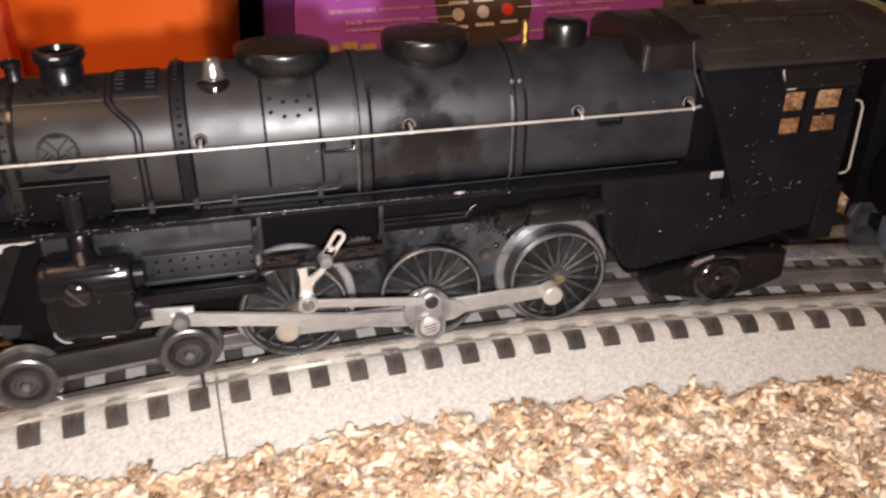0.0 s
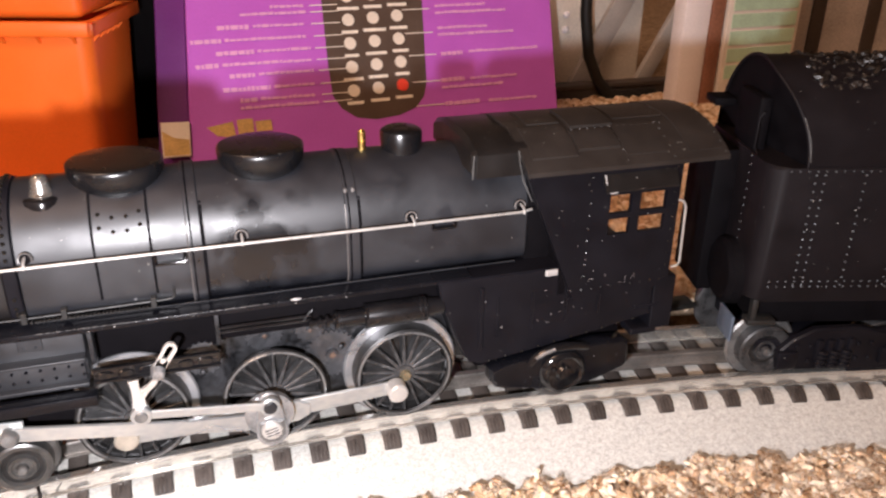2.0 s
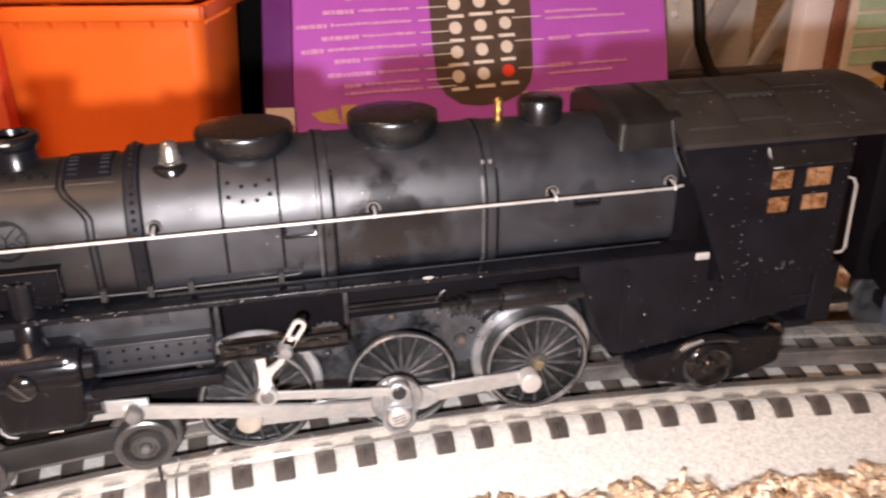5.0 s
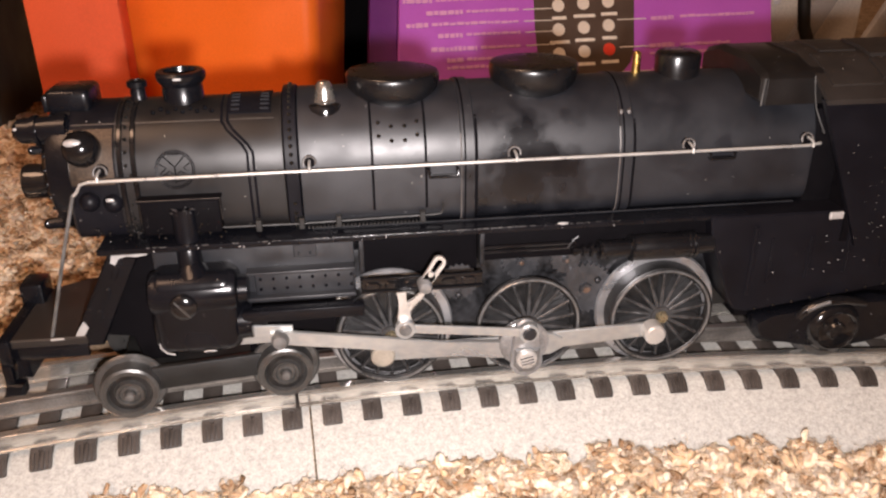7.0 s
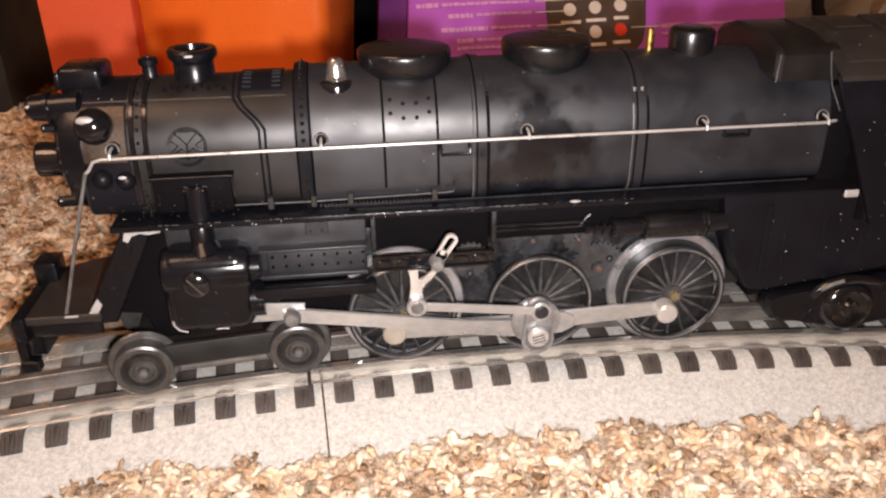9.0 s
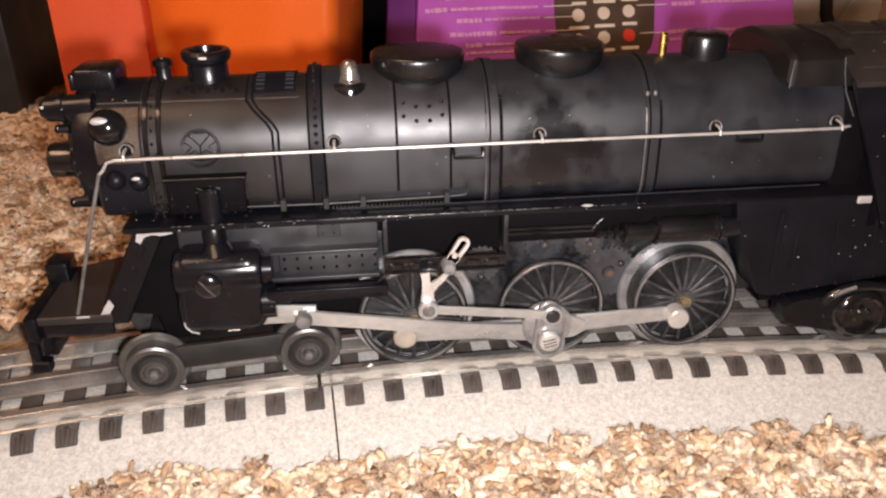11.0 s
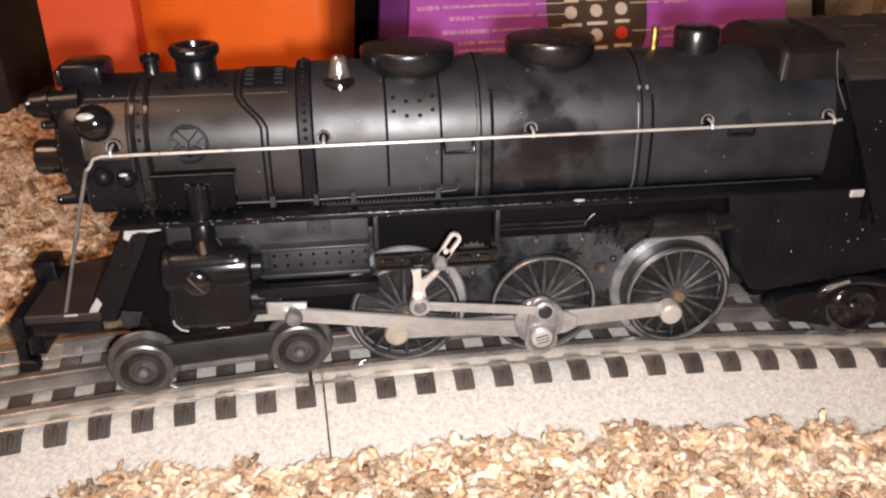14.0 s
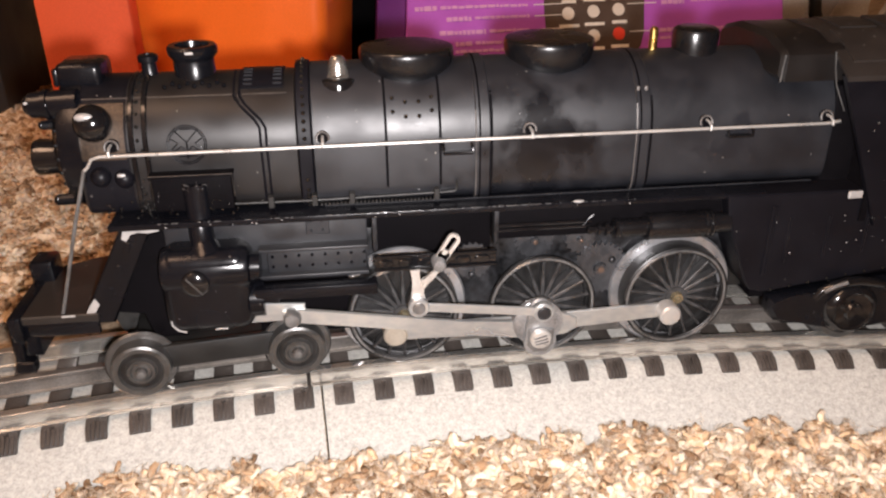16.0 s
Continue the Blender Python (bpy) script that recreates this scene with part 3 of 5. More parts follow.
for pts in ([(-2.6, 3.4), (0, 0.6), (2.6, 3.4)], [(-1.3, 4.0), (1.3, 4.0)], [(-3.9, 1.6), (-2.2, 0.4), (-3.9, -1.2)], [(3.9, 1.6), (2.2, 0.4), (3.9, -1.2)],
            [(-3.2, -1.6), (-1.4, -0.4), (0, -1.8), (1.4, -0.4), (3.2, -1.6)], [(-2.4, -3.0), (2.4, -3.0)], [(0, 0.6), (0, -3.6)]):
    tube(bm, [tilt @ Vector((x, -0.02, z)) for x, z in pts], 0.2, 5)
part("round_emblem", bm, SATIN, loco, "raised round emblem cast in the smokebox")
# silver safety valve and brass whistle
part("valve_base", lathe(B(), [(76.0, 6.0), (81.6, 5.9), (82.6, 5.4), (83.0, 4.6), (83.1, 2.0)], "z", (-50.4, -6.3, 0), 28), GLOSS, loco)
part("safety_valve", lathe(B(), [(82.6, 3.5), (83.3, 3.6), (83.8, 2.9), (85.8, 2.5), (87.6, 2.1), (88.4, 1.5), (88.6, 0.3)], "z", (-50.4, -6.3, 0), 24), BRIGHT, loco, "shiny nickel safety valve")
part("whistle", lathe(B(), [(84.5, 1.25), (88.8, 1.25), (89.0, 1.0), (89.3, 1.25), (91.8, 1.2), (92.4, 0.7), (92.5, 0.2)], "z", (39.2, 0, 0), 16), BRASS, loco, "small brass whistle")


def dome(name, x, half_x, half_y, z_top, mat, label):
    """A flat-topped oval dome that narrows downwards into the boiler."""
    bm = B()
    prof = []
    for dz in (-11.0, -10.0, -9.0, -8.0, -7.0, -6.0, -5.0, -4.0, -3.0, -2.0, -1.2):
        k = (1 - (abs(dz) / 11.8) ** 3.0) ** 0.6
        prof.append((dz, half_x * k, half_y * k))
    prof += [(-0.5, half_x * 0.99, half_y * 0.99), (-0.12, half_x * 0.965, half_y * 0.965), (0.0, half_x * 0.92, half_y * 0.92), (0.15, half_x * 0.5, half_y * 0.5)]
    rings = []
    for dz, ax, ay in prof:
        rings.append([bm.verts.new((x + ax * math.cos(2 * math.pi * i / 44), ay * math.sin(2 * math.pi * i / 44), z_top + dz)) for i in range(44)])
    for a, b in zip(rings, rings[1:]):
        for i in range(44):
            bm.faces.new((a[i], a[(i + 1) % 44], b[(i + 1) % 44], b[i]))
    bm.faces.new(rings[0]), bm.faces.new(rings[-1])
    return part(name, bm, mat, loco, label)


dome("sand_dome", -31.4, 13.1, 13.0, 89.4, DOME, "wide flat-topped black sand dome")
dome("steam_dome", 8.8, 12.7, 12.6, 90.6, DOME, "wide flat-topped black steam dome")
part("small_dome", lathe(B(), [(83, 6.3), (85.6, 6.3), (90.6, 6.6), (91.6, 6.2), (92.2, 5.2), (92.3, 2)], "z", (51.6, 0, 0), 36), DOME, loco, "short round black turret dome")
# riveted saddle under the sand dome
bm = strip(B(), -38.2, -24.6, -10, 66, 0.22, 1.0)
part("saddle_plate", bm, BOILER, loco, "riveted plate under the sand dome")
for x in (-39.0, -24.5):
    part("plate_groove", strip(B(), x, x + 0.7, -12, 66, 0.16, 0.6), DEEPBLACK, loco)
for x in (-14.6, 30.0):
    part("band_groove", strip(B(), x + 4.0, x + 4.8, -75, 120, 0.1, 0.5, 40), DEEPBLACK, loco)
    part("band_groove", strip(B(), x + 0.9, x + 1.4, -75, 120, 0.85, 0.5, 40), DEEPBLACK, loco)
    part("band_edge", tube(B(), [hull_point(x + 0.1, a, 0.72) for a in range(-75, 32, 6)], 0.2, 6), EDGEGREY, loco)
part("band_bolt", box(box(B(), 30.2, 31.3, -14.9, -13.2, 77.4, 79.4, 0.4), 32.4, 33.5, -14.9, -13.2, 77.4, 79.4, 0.4), EDGEGREY, loco)
part("foot_seam", tube(B(), [(-56, -18.0, 50.5), (0, -18.1, 50.5), (84, -18.4, 50.8)], 0.25, 6), FRAMEGREY, loco)
bm = B()
for x, a in ((-36.6, 39), (-33.2, 35.5), (-29.6, 35.5), (-26.2, 39), (-36.6, 28), (-33.2, 24), (-29.6, 24), (-26.2, 28)):
    ball(bm, hull_point(x, a, 0.25), 0.6, 8)
part("plate_rivet", bm, WET, loco, kind="stuff")
# foot boards and piping on the flank
for x in (-19.6, 59.6):
    bm = B()
    w, z = (3.9, 64.2) if x < 0 else (3.6, 65.4)
    box(bm, x - w, x + w, -20.0, -17.2, z - 0.35, z + 0.35, 0.15, 1)
    tube(bm, [(x - w, -17.5, z + 2.4), (x - w, -19.8, z + 1.6), (x - w, -20.0, z + 0.2), (x + w, -20.0, z + 0.2), (x + w, -19.8, z + 1.6), (x + w, -17.5, z + 2.4)], 0.42, 8)
    part("foot_board", bm, GLOSS, loco, "small black foot board on the boiler flank")
bm = tube(B(), [(-80, -19.5, 53.0), (-60, -19.5, 52.8), (-22.5, -19.2, 53.2), (-20.4, -19.2, 53.4), (-19.8, -19.0, 54.2), (-19.8, -18.9, 56.4)], 0.36, 8)
for k in range(30):
    box(bm, -57 + k * 1.05, -56.4 + k * 1.05, -20.6, -19.4, 51.5, 52.2, 0.1, 1)
for x in (-70, -58.5, -48.5, -25.5):
    box(bm, x - 0.8, x + 0.8, -20.4, -18.0, 51.4, 54.6, 0.2, 1)
part("flank_pipe", bm, FLATBLACK, loco, "thin black pipe along the boiler's foot")
# handrail and its stanchions
rail_y, rail_z = -21.4, 68.7
bm = tube(B(), [(88, rail_y + 1, rail_z + 0.2), (84, rail_y, rail_z), (0, rail_y, rail_z - 0.1), (-111.0, rail_y, rail_z - 0.4), (-113.2, rail_y, rail_z - 1.0), (-114.4, rail_y, rail_z - 3.0), (-115.6, rail_y - 0.1, 64.6)], 0.44, 10)
rail_ = part("handrail", bm, NICKEL, loco, "long bent nickel wire handrail")
part("front_leg", tube(B(), [(-115.5, rail_y - 0.1, 64.9), (-120.5, rail_y - 0.3, 50), (-129.4, -21.0, 22.5)], 0.5, 10), GREYSTEEL, rail_, "tarnished lower leg of the wire")
for x in (-108.6, -55.3, 0.0, 49.6, 84.8):
    bm = B()
    c = Vector((x, rail_y, rail_z))
    tube(bm, [c + Vector((0, -0.9, -0.3)), c + Vector((0, -0.8, 0.9)), c + Vector((0, 0.4, 1.5)), c + Vector((0, 1.6, 1.6)), c + Vector((0, 5, 1.8))], 0.38, 8)
    post_ = part("handrail_post", bm, NICKEL, loco)
    eye = [c + Vector((1.65 * math.cos(a), 2.6 + 0.5 * math.sin(a), 1.0 + 1.65 * math.sin(a))) for a in np.linspace(-0.3, math.pi * 1.15, 18)]
    part("collar", tube(B(), eye, 0.33, 8), EDGEGREY, post_)
    part("socket", lathe(B(), [(2.6, 1.35), (4.4, 1.8)], "y", c + Vector((0, 0, 1.0)), 18), DEEPBLACK, post_)
# the low box, steam pipe and cylinder
rng_o = random.Random(9)
# thin grey line painted as the highlight along the shelf's edge
part("shelf_edge_highlight", tube(B(), [(-100.4, -21.3, 62.2), (-79.2, -21.3, 62.2), (-79.0, -21.2, 56.0)], 0.14, 6), RIVETGREY, loco)
part("compressor_shelf", box(box(B(), -100, -79.5, -20.6, -14, 52.0, 62.0, 0.6), -100.6, -79.0, -21.2, -14, 61.4, 62.2, 0.25), DEEPBLACK, loco, "black shelf casting on the smokebox flank")
bm = B()
for k in range(40):
    ball(bm, (rng_o.uniform(-112, -74), rng_o.uniform(-21.8, -20.4), rng_o.uniform(51.0, 55.4)), rng_o.uniform(0.18, 0.45), 8)
for k in range(22):
    ball(bm, hull_point(rng_o.uniform(-105, -100), rng_o.uniform(-40, 35), 0.6), rng_o.uniform(0.25, 0.5), 8)
part("oil_drop", bm, WET, loco, kind="stuff")
bm = tube(B(), [(-89.2, -19.6, 59.5), (-89.2, -19.6, 50.0), (-89.2, -20.4, 47.4), (-88.9, -21.6, 45.0), (-88.2, -23.4, 42.4), (-87.2, -25.4, 39.8)], 3.3, 20)
rod(bm, (-88.6, -23.2, 44.0), (-87.8, -24.6, 40.8), 3.5, 5.0, 20)
part("steam_pipe", bm, SATIN, loco, "black steam pipe bending into the cylinder")
bm = B()
rng_ = random.Random(6)
for k in range(26):
    a = rng_.uniform(0, 6.28)
    ball(bm, (-89.2 + 3.1 * math.cos(a), -19.6 - abs(3.1 * math.sin(a)), 59.3 + rng_.uniform(-1.0, 0.5)), rng_.uniform(0.1, 0.24), 6, (2.4, 0.8, 0.7))
part("flux_crust", bm, RIVETGREY, loco, "pale crust round the pipe's top", kind="stuff")
bm = box(B(), -100.0, -76.4, -30.3, -13, 19.6, 43.4, 4.2, 6)
lathe(bm, [(-99.8, 4.2), (-99.4, 5.8), (-98.2, 6.3), (-78.2, 6.3), (-77.0, 5.8), (-76.6, 4.2)], "x", (0, -24.6, 37.0), 40)
cyl = part("cylinder_block", bm, SATIN, loco, "rounded black steam cylinder casting")
bm = B()
rod(bm, (-77.5, -24.6, 36.6), (-74.2, -24.6, 36.6), 4.2, 4.0, 20)
rod(bm, (-77.5, -24.6, 27.0), (-73.8, -24.6, 27.0), 5.2, 5.0, 20)
rod(bm, (-74.2, -24.6, 27.0), (-70.0, -24.6, 26.0), 1.6, 1.4, 12)
part("cylinder_head", bm, SATIN, cyl)
bm = lathe(B(), [(-32.6, 1.0), (-32.4, 2.6), (-31.6, 3.5), (-30.2, 3.8)], "y", (-90.6, 0, 35.6), 24)
screw = part("screw", bm, GLOSS, cyl, "slotted black screw head")
m = Matrix.Translation((-90.6, 0, 35.6)) @ Matrix.Rotation(radians(52), 4, "Y") @ Matrix.Translation((90.6, 0, -35.6))
part("screw_slot", box(B(), -93.6, -87.6, -32.7, -31.9, 35.3, 35.75, 0.1, 1, m), TYRE, screw, "worn slot showing bare metal")
part("paint_chip_glint", tube(B(), [(-98.6, -29.5, 24.0), (-98.4, -29.6, 22.6), (-97.0, -29.6, 21.0), (-95.0, -29.6, 20.4)], 0.25, 6), CHIPGLINT, cyl)
part("paint_chip_glint", tube(B(), [(-87.2, -29.9, 20.9), (-85.8, -30.0, 21.1), (-84.0, -29.9, 20.9)], 0.2, 6), CHIPGLINT, cyl)
# running board, skirt, riveted plates
part("running_board", box(B(), -112.0, 68, -24.0, 24.0, 48.4, 50.2, 0.5), SATIN, loco, "long black running board with worn edge")
bm = B()
random.seed(4)
for k in range(110):
    x = random.choice((random.uniform(-100, 34), random.uniform(-60, 6)))
    box(bm, x, x + random.choice((0.2, 0.3, 0.5, 0.9, 1.6)), -24.06, -23.85, 50.02, 50.2, 0.03, 1)
# the grey specks also put the edge's fine glints into colour
part("edge_wear_glint", bm, GREYSTEEL, loco, "bare specks and painted glints along the running board's edge", kind="stuff")
part("paint_chip_glint", ball(B(), (13.4, -23.6, 50.1), 1.4, 12, (1.2, 0.35, 0.3)), CHIPGLINT, loco)
part("frame_skirt", box(B(), -99, -45, -20.5, 20.5, 33.0, 49.8, 0.4), FRAMEGREY, loco, "dark grey side skirt below the running board")
bm = B()
box(bm, -72.5, -45.5, -22.6, -18, 33.0, 40.2, 0.5)
box(bm, -74.5, -45.0, -24.2, -18, 39.9, 40.9, 0.3)
box(bm, -74.5, -45.0, -24.8, -18, 32.2, 33.4, 0.3)
part("riveted_plate", bm, FRAMEGREY, loco)
bm = B()
for k in range(8):
    for z in (35.2, 38.2):
        ball(bm, (-71 + 3.55 * k, -22.7, z), 0.5, 6)
part("plate_rivet", bm, SATIN, loco, kind="stuff")
part("rivet_patch", dots(box(B(), -61.5, -55.2, -20.95, -20, 43.4, 48.6, 0.2, 1), [(x, -21.0, z) for x in (-60, -57) for z in (44.6, 47.4)], 0.45), FRAMEGREY, loco)
part("guide_backing", box(B(), -77.0, -51.0, -16.0, -12.4, 10.0, 33.2, 0.4), DEEPBLACK, loco)
part("guide_bar", box(B(), -76.0, -43.0, -29.2, -24.6, 28.2, 31.6, 0.5), SATIN, loco, "black crosshead guide bar")
# bare frame with gears behind the drivers
part("frame_plate", box(B(), -43.5, -9.0, -12.6, -8, 30.0, 49.8, 0.4), DEEPBLACK, loco)
part("rear_frame", box(B(), 60, 84, -11, 11, 13.0, 40.0, 0.6), FLATBLACK, loco)
part("motor_frame", box(B(), -52, 64, -12.0, 12.0, 7.0, 40.5, 0.6), MOTOR, loco, "dull grey motor frame behind the wheels")


def gear(x, z, r, teeth, y, label):
    bm = B()
    pts = []
    for k in range(teeth):
        for f, rr in ((0.0, r * 0.9), (0.25, r), (0.5, r), (0.75, r * 0.9)):
            a = 2 * math.pi * (k + f) / teeth
            pts.append((x + rr * math.cos(a), z + rr * math.sin(a)))
    slab(bm, pts, y, y + 2.2)
    rod(bm, (x, y - 1.2, z), (x, y + 1, z), r * 0.22, r * 0.26, 12)
    g = part("gear", bm, GEAR, loco, label)
    part("shaft_end", lathe(B(), [(y - 1.6, 0.3), (y - 1.5, r * 0.11), (y - 0.9, r * 0.14)], "y", (x, 0, z), 14), COPPER, g, "coppery shaft end")
    return g


gear(24.6, 23.6, 8.6, 30, -13.6, "grey toothed gear")
gear(4.1, 34.0, 5.8, 18, -13.4, "grey toothed gear with a copper centre")
gear(18.0, 33.6, 4.6, 14, -13.2, "small glinting pinion")
gear(-14.5, 28.4, 6.0, 20, -13.1, "grey toothed gear")
part("frame_bolt", dots(B(), [(-15, -16.2, 25.5), (27, -17.2, 28), (-6, -13.2, 40), (38, -13.2, 40), (14, -13, 41)], 1.1, (1, 0.7, 1), 10), MOTOR, loco, kind="stuff")

# ---- driving wheels ----
WHEEL_R, CRANK = 16.0, (-2.8, -4.6)


def driver(x, flanged=True):
    prof = [(-3.0, 14.3), (-3.3, 14.6), (-3.4, 15.8), (-3.1, 16.25), (2.0, 16.35), (2.2, 13.6), (-1.2, 13.9)]
    if not flanged:
        prof = [(-3.0, 14.3), (-3.3, 14.6), (-3.4, 15.7), (-3.1, 16.0), (-1.6, 15.6), (0.2, 14.6), (0.4, 13.6), (-1.2, 13.9)]
    w = part("driving_wheel", lathe(B(), prof, "y", (0, 0, 0), 64, caps=(False, False)), TREAD, loco, "spoked black driving wheel with bright flange", at=(x, -17.2, WHEEL_R))
    if flanged:
        part("flange", lathe(B(), [(2.0, 15.6), (2.1, 18.5), (2.7, 19.0), (3.4, 19.0), (3.9, 18.2), (4.0, 12.0)], "y", (0, 0, 0), 64), FLANGE, w, "bright steel flange")
    bm = B()
    tube(bm, [(15.2 * math.cos(a), -3.35, 15.2 * math.sin(a)) for a in np.linspace(0, 2 * math.pi, 65)], 0.42, 6)
    part("rim", bm, RIMEDGE, w, "rubbed rim edge")
    bm = B()
    lathe(bm, [(0.4, 14.2), (1.6, 14.2)], "y", (0, 0, 0), 48)
    part("web", bm, TREAD, w)
    me = None
    for k in range(18):
        a = 2 * math.pi * (k + 0.5) / 18
        if me is None:
            bm = B()
            slab(bm, [(2.6, -0.62), (14.2, -0.42), (14.2, 0.42), (2.6, 0.62)], -2.9, 0.5, "y", 0.25)
            s = part("spoke", bm, SPOKE, w)
            me = s.data
            s.matrix_basis = pose(0, 0, 0, 0, math.degrees(-a), 0)
        else:
            again("spoke", me, w, (0, 0, 0), (0, math.degrees(-a), 0))
    part("hub", lathe(B(), [(-4.2, 0.4), (-4.1, 1.4), (-3.6, 1.7), (-3.4, 3.0), (-1.0, 3.6)], "y", (0, 0, 0), 24), SPOKE, w)
    part("axle_end", lathe(B(), [(-5.2, 0.3), (-5.0, 1.6), (-3.6, 1.9)], "y", (0, 0, 0), 16), AXLEBRASS, w)
    return w


driver(-35.6), driver(5.6, False), driver(46.8)
PINS = [(x + CRANK[0], WHEEL_R + CRANK[1]) for x in (-35.6, 5.6)] + [(43.0, 13.2)]
# side rods
part("side_rod", slab(B(), arm(PINS[1], PINS[2], 3.0, 2.3), -23.2, -21.9, "y", 0.25), STEEL, loco, "flat bright steel side rod")
part("side_rod", slab(B(), arm(PINS[0], PINS[1], 2.3, 3.0), -23.2, -21.9, "y", 0.25), STEEL, loco, "flat bright steel side rod")
bm = slab(B(), [(PINS[1][0] + 4.0, PINS[1][1] + 4.4), (PINS[1][0] + 9.5, PINS[1][1] + 3.3), (PINS[1][0] + 12.5, PINS[1][1] + 1.6), (PINS[1][0] + 12.5, PINS[1][1] - 1.8), (PINS[1][0] + 9.0, PINS[1][1] - 3.6), (PINS[1][0] - 3.0, PINS[1][1] - 4.6), (PINS[1][0] - 4.5, PINS[1][1] + 1.0)], -24.2, -22.9, "y", 0.25)
part("rod_boss", bm, STEEL, loco)
part("crank_pin", lathe(B(), [(-27.6, 0.5), (-27.4, 2.7), (-26.8, 3.2), (-22.6, 3.3)], "y", (PINS[2][0], 0, PINS[2][1]), 28), NICKEL, loco, "round bright crank pin")
part("crank_pin", lathe(B(), [(-24.9, 0.5), (-24.8, 3.0), (-24.3, 3.5), (-21.6, 3.6)], "y", (PINS[0][0], 0, PINS[0][1]), 28), CREAMPIN, loco, "round tarnished crank pin")
# main rod, crosshead
XH = (-66.8, 21.6)
bm = slab(B(), [(XH[0] - 2.6, XH[1] + 1.9), (XH[0] + 2, XH[1] + 2.3), (-20, 16.6), (PINS[1][0] + 2, PINS[1][1] + 3.2), (PINS[1][0] + 3.4, PINS[1][1] - 2.4), (-6, 10.2), (-22, 12.6), (-30, 14.3), (XH[0] + 1, XH[1] - 1.8), (XH[0] - 2.6, XH[1] - 1.7)], -27.6, -26.2, "y", 0.25)
part("main_rod", bm, STEEL, loco, "flat bright steel main rod")
part("crosshead", slab(B(), [(-79.0, 22.2), (-78.0, 23.0), (-75.6, 23.0), (-75.6, 25.8), (-63.2, 25.0), (-63.2, 20.0), (-79.0, 20.0)], -26.3, -25.2, "y", 0.2), STEEL, loco, "flat bright crosshead plate")
part("crosshead_pin", lathe(B(), [(-30.0, 0.4), (-29.8, 1.9), (-29.0, 2.4), (-26.0, 2.5)], "y", (XH[0], 0, XH[1]), 20), GREYSTEEL, loco, "round tarnished rivet")
# return crank, eccentric rod, link
c2 = PINS[1]
part("rod_end", lathe(B(), [(-28.6, 3.6), (-28.6, 6.6), (-28.2, 7.3), (-26.4, 7.4)], "y", (2.6, 0, 14.8), 40), CRANKSTEEL, loco, "round enlarged end of the main rod")
part("return_crank", slab(B(), arm((c2[0] + 0.2, 9.6), (2.6, 20.6), 4.8, 3.2, 12), -30.4, -28.4, "y", 0.5), CRANKSTEEL, loco, "worn steel return crank")
part("crank_plate", slab(B(), [(c2[0] - 3.6, 14.4), (c2[0] + 3.8, 14.4), (c2[0] + 3.9, 9.0), (c2[0] + 2.0, 6.6), (c2[0] - 1.8, 6.6), (c2[0] - 3.7, 9.0)], -31.2, -30.2, "y", 0.5), GREYSTEEL, loco, "square worn steel plate under the screw")
rc = lathe(B(), [(-32.8, 0.6), (-32.6, 2.5), (-32.1, 3.0), (-31.0, 3.1)], "y", (c2[0] - 0.1, 0, c2[1] + 0.2), 20)
slotted = part("crank_screw", rc, NICKEL, loco, "large slotted screw")
for dz in (-0.9, 0.1, 1.1):
    part("screw_slot", box(B(), c2[0] - 2.0, c2[0] + 1.8, -32.95, -32.3, c2[1] + dz, c2[1] + dz + 0.4, 0.1, 1, Matrix.Translation((c2[0], 0, c2[1])) @ Matrix.Rotation(radians(-14), 4, "Y") @ Matrix.Translation((-c2[0], 0, -c2[1]))), FRAMEGREY, slotted)
E1, E2 = (-32.3, 25.6), (2.6, 21.4)
part("eccentric_rod", slab(B(), arm(E1, E2, 1.3, 1.3), -33.6, -32.7, "y", 0.2), STEEL, loco, "thin bright eccentric rod")
for e in (E1, E2):
    part("rod_eye", lathe(B(), [(-34.2, 1.0), (-34.2, 2.5), (-33.9, 2.85), (-32.4, 2.9)], "y", (e[0], 0, e[1]), 28), STEEL, loco)
part("rod_pin", lathe(B(), [(-35.0, 0.4), (-34.9, 1.4), (-34.5, 1.75), (-31.4, 1.8)], "y", (E1[0], 0, E1[1]), 20), GREYSTEEL, loco)
part("rod_pin", lathe(B(), [(-35.0, 0.4), (-34.9, 1.6), (-34.5, 2.0), (-31.4, 2.1)], "y", (E2[0], 0, E2[1]), 20), FRAMEGREY, loco)
bm = B()
slab(bm, [(-34.4, 36.2), (-31.6, 36.4), (-31.9, 33.6), (-31.4, 32.9), (-29.6, 34.4), (-27.4, 36.6), (-26.2, 36.0), (-27.6, 33.8), (-29.8, 32.2), (-30.9, 30.6), (-30.9, 29.0), (-30.0, 27.0), (-31.0, 25.0), (-33.6, 25.0), (-34.4, 27.6), (-33.9, 30.6), (-33.6, 33.4)], -32.6, -31.5, "y", 0.2)
part("combination_lever", bm, NICKEL, loco, "curved bright forked lever")
part("lever_pin", lathe(B(), [(-33.4, 0.4), (-33.2, 1.5), (-32.6, 1.9), (-29.0, 2.0)], "y", (-26.4, 0, 37.4), 20), CRANKSTEEL, loco)
bm = B()
lo, hi = Vector((-25.4, 39.2)), Vector((-22.4, 44.0))
outer, inner = arm(lo, hi, 1.6, 1.8, 10), arm(lo + Vector((0.6, 1.2)), hi, 0.7, 0.85, 10)
va = [[bm.verts.new((p[0], y, p[1])) for p in ring] for ring in (outer, inner) for y in (-31.0, -30.0)]
n = len(outer)
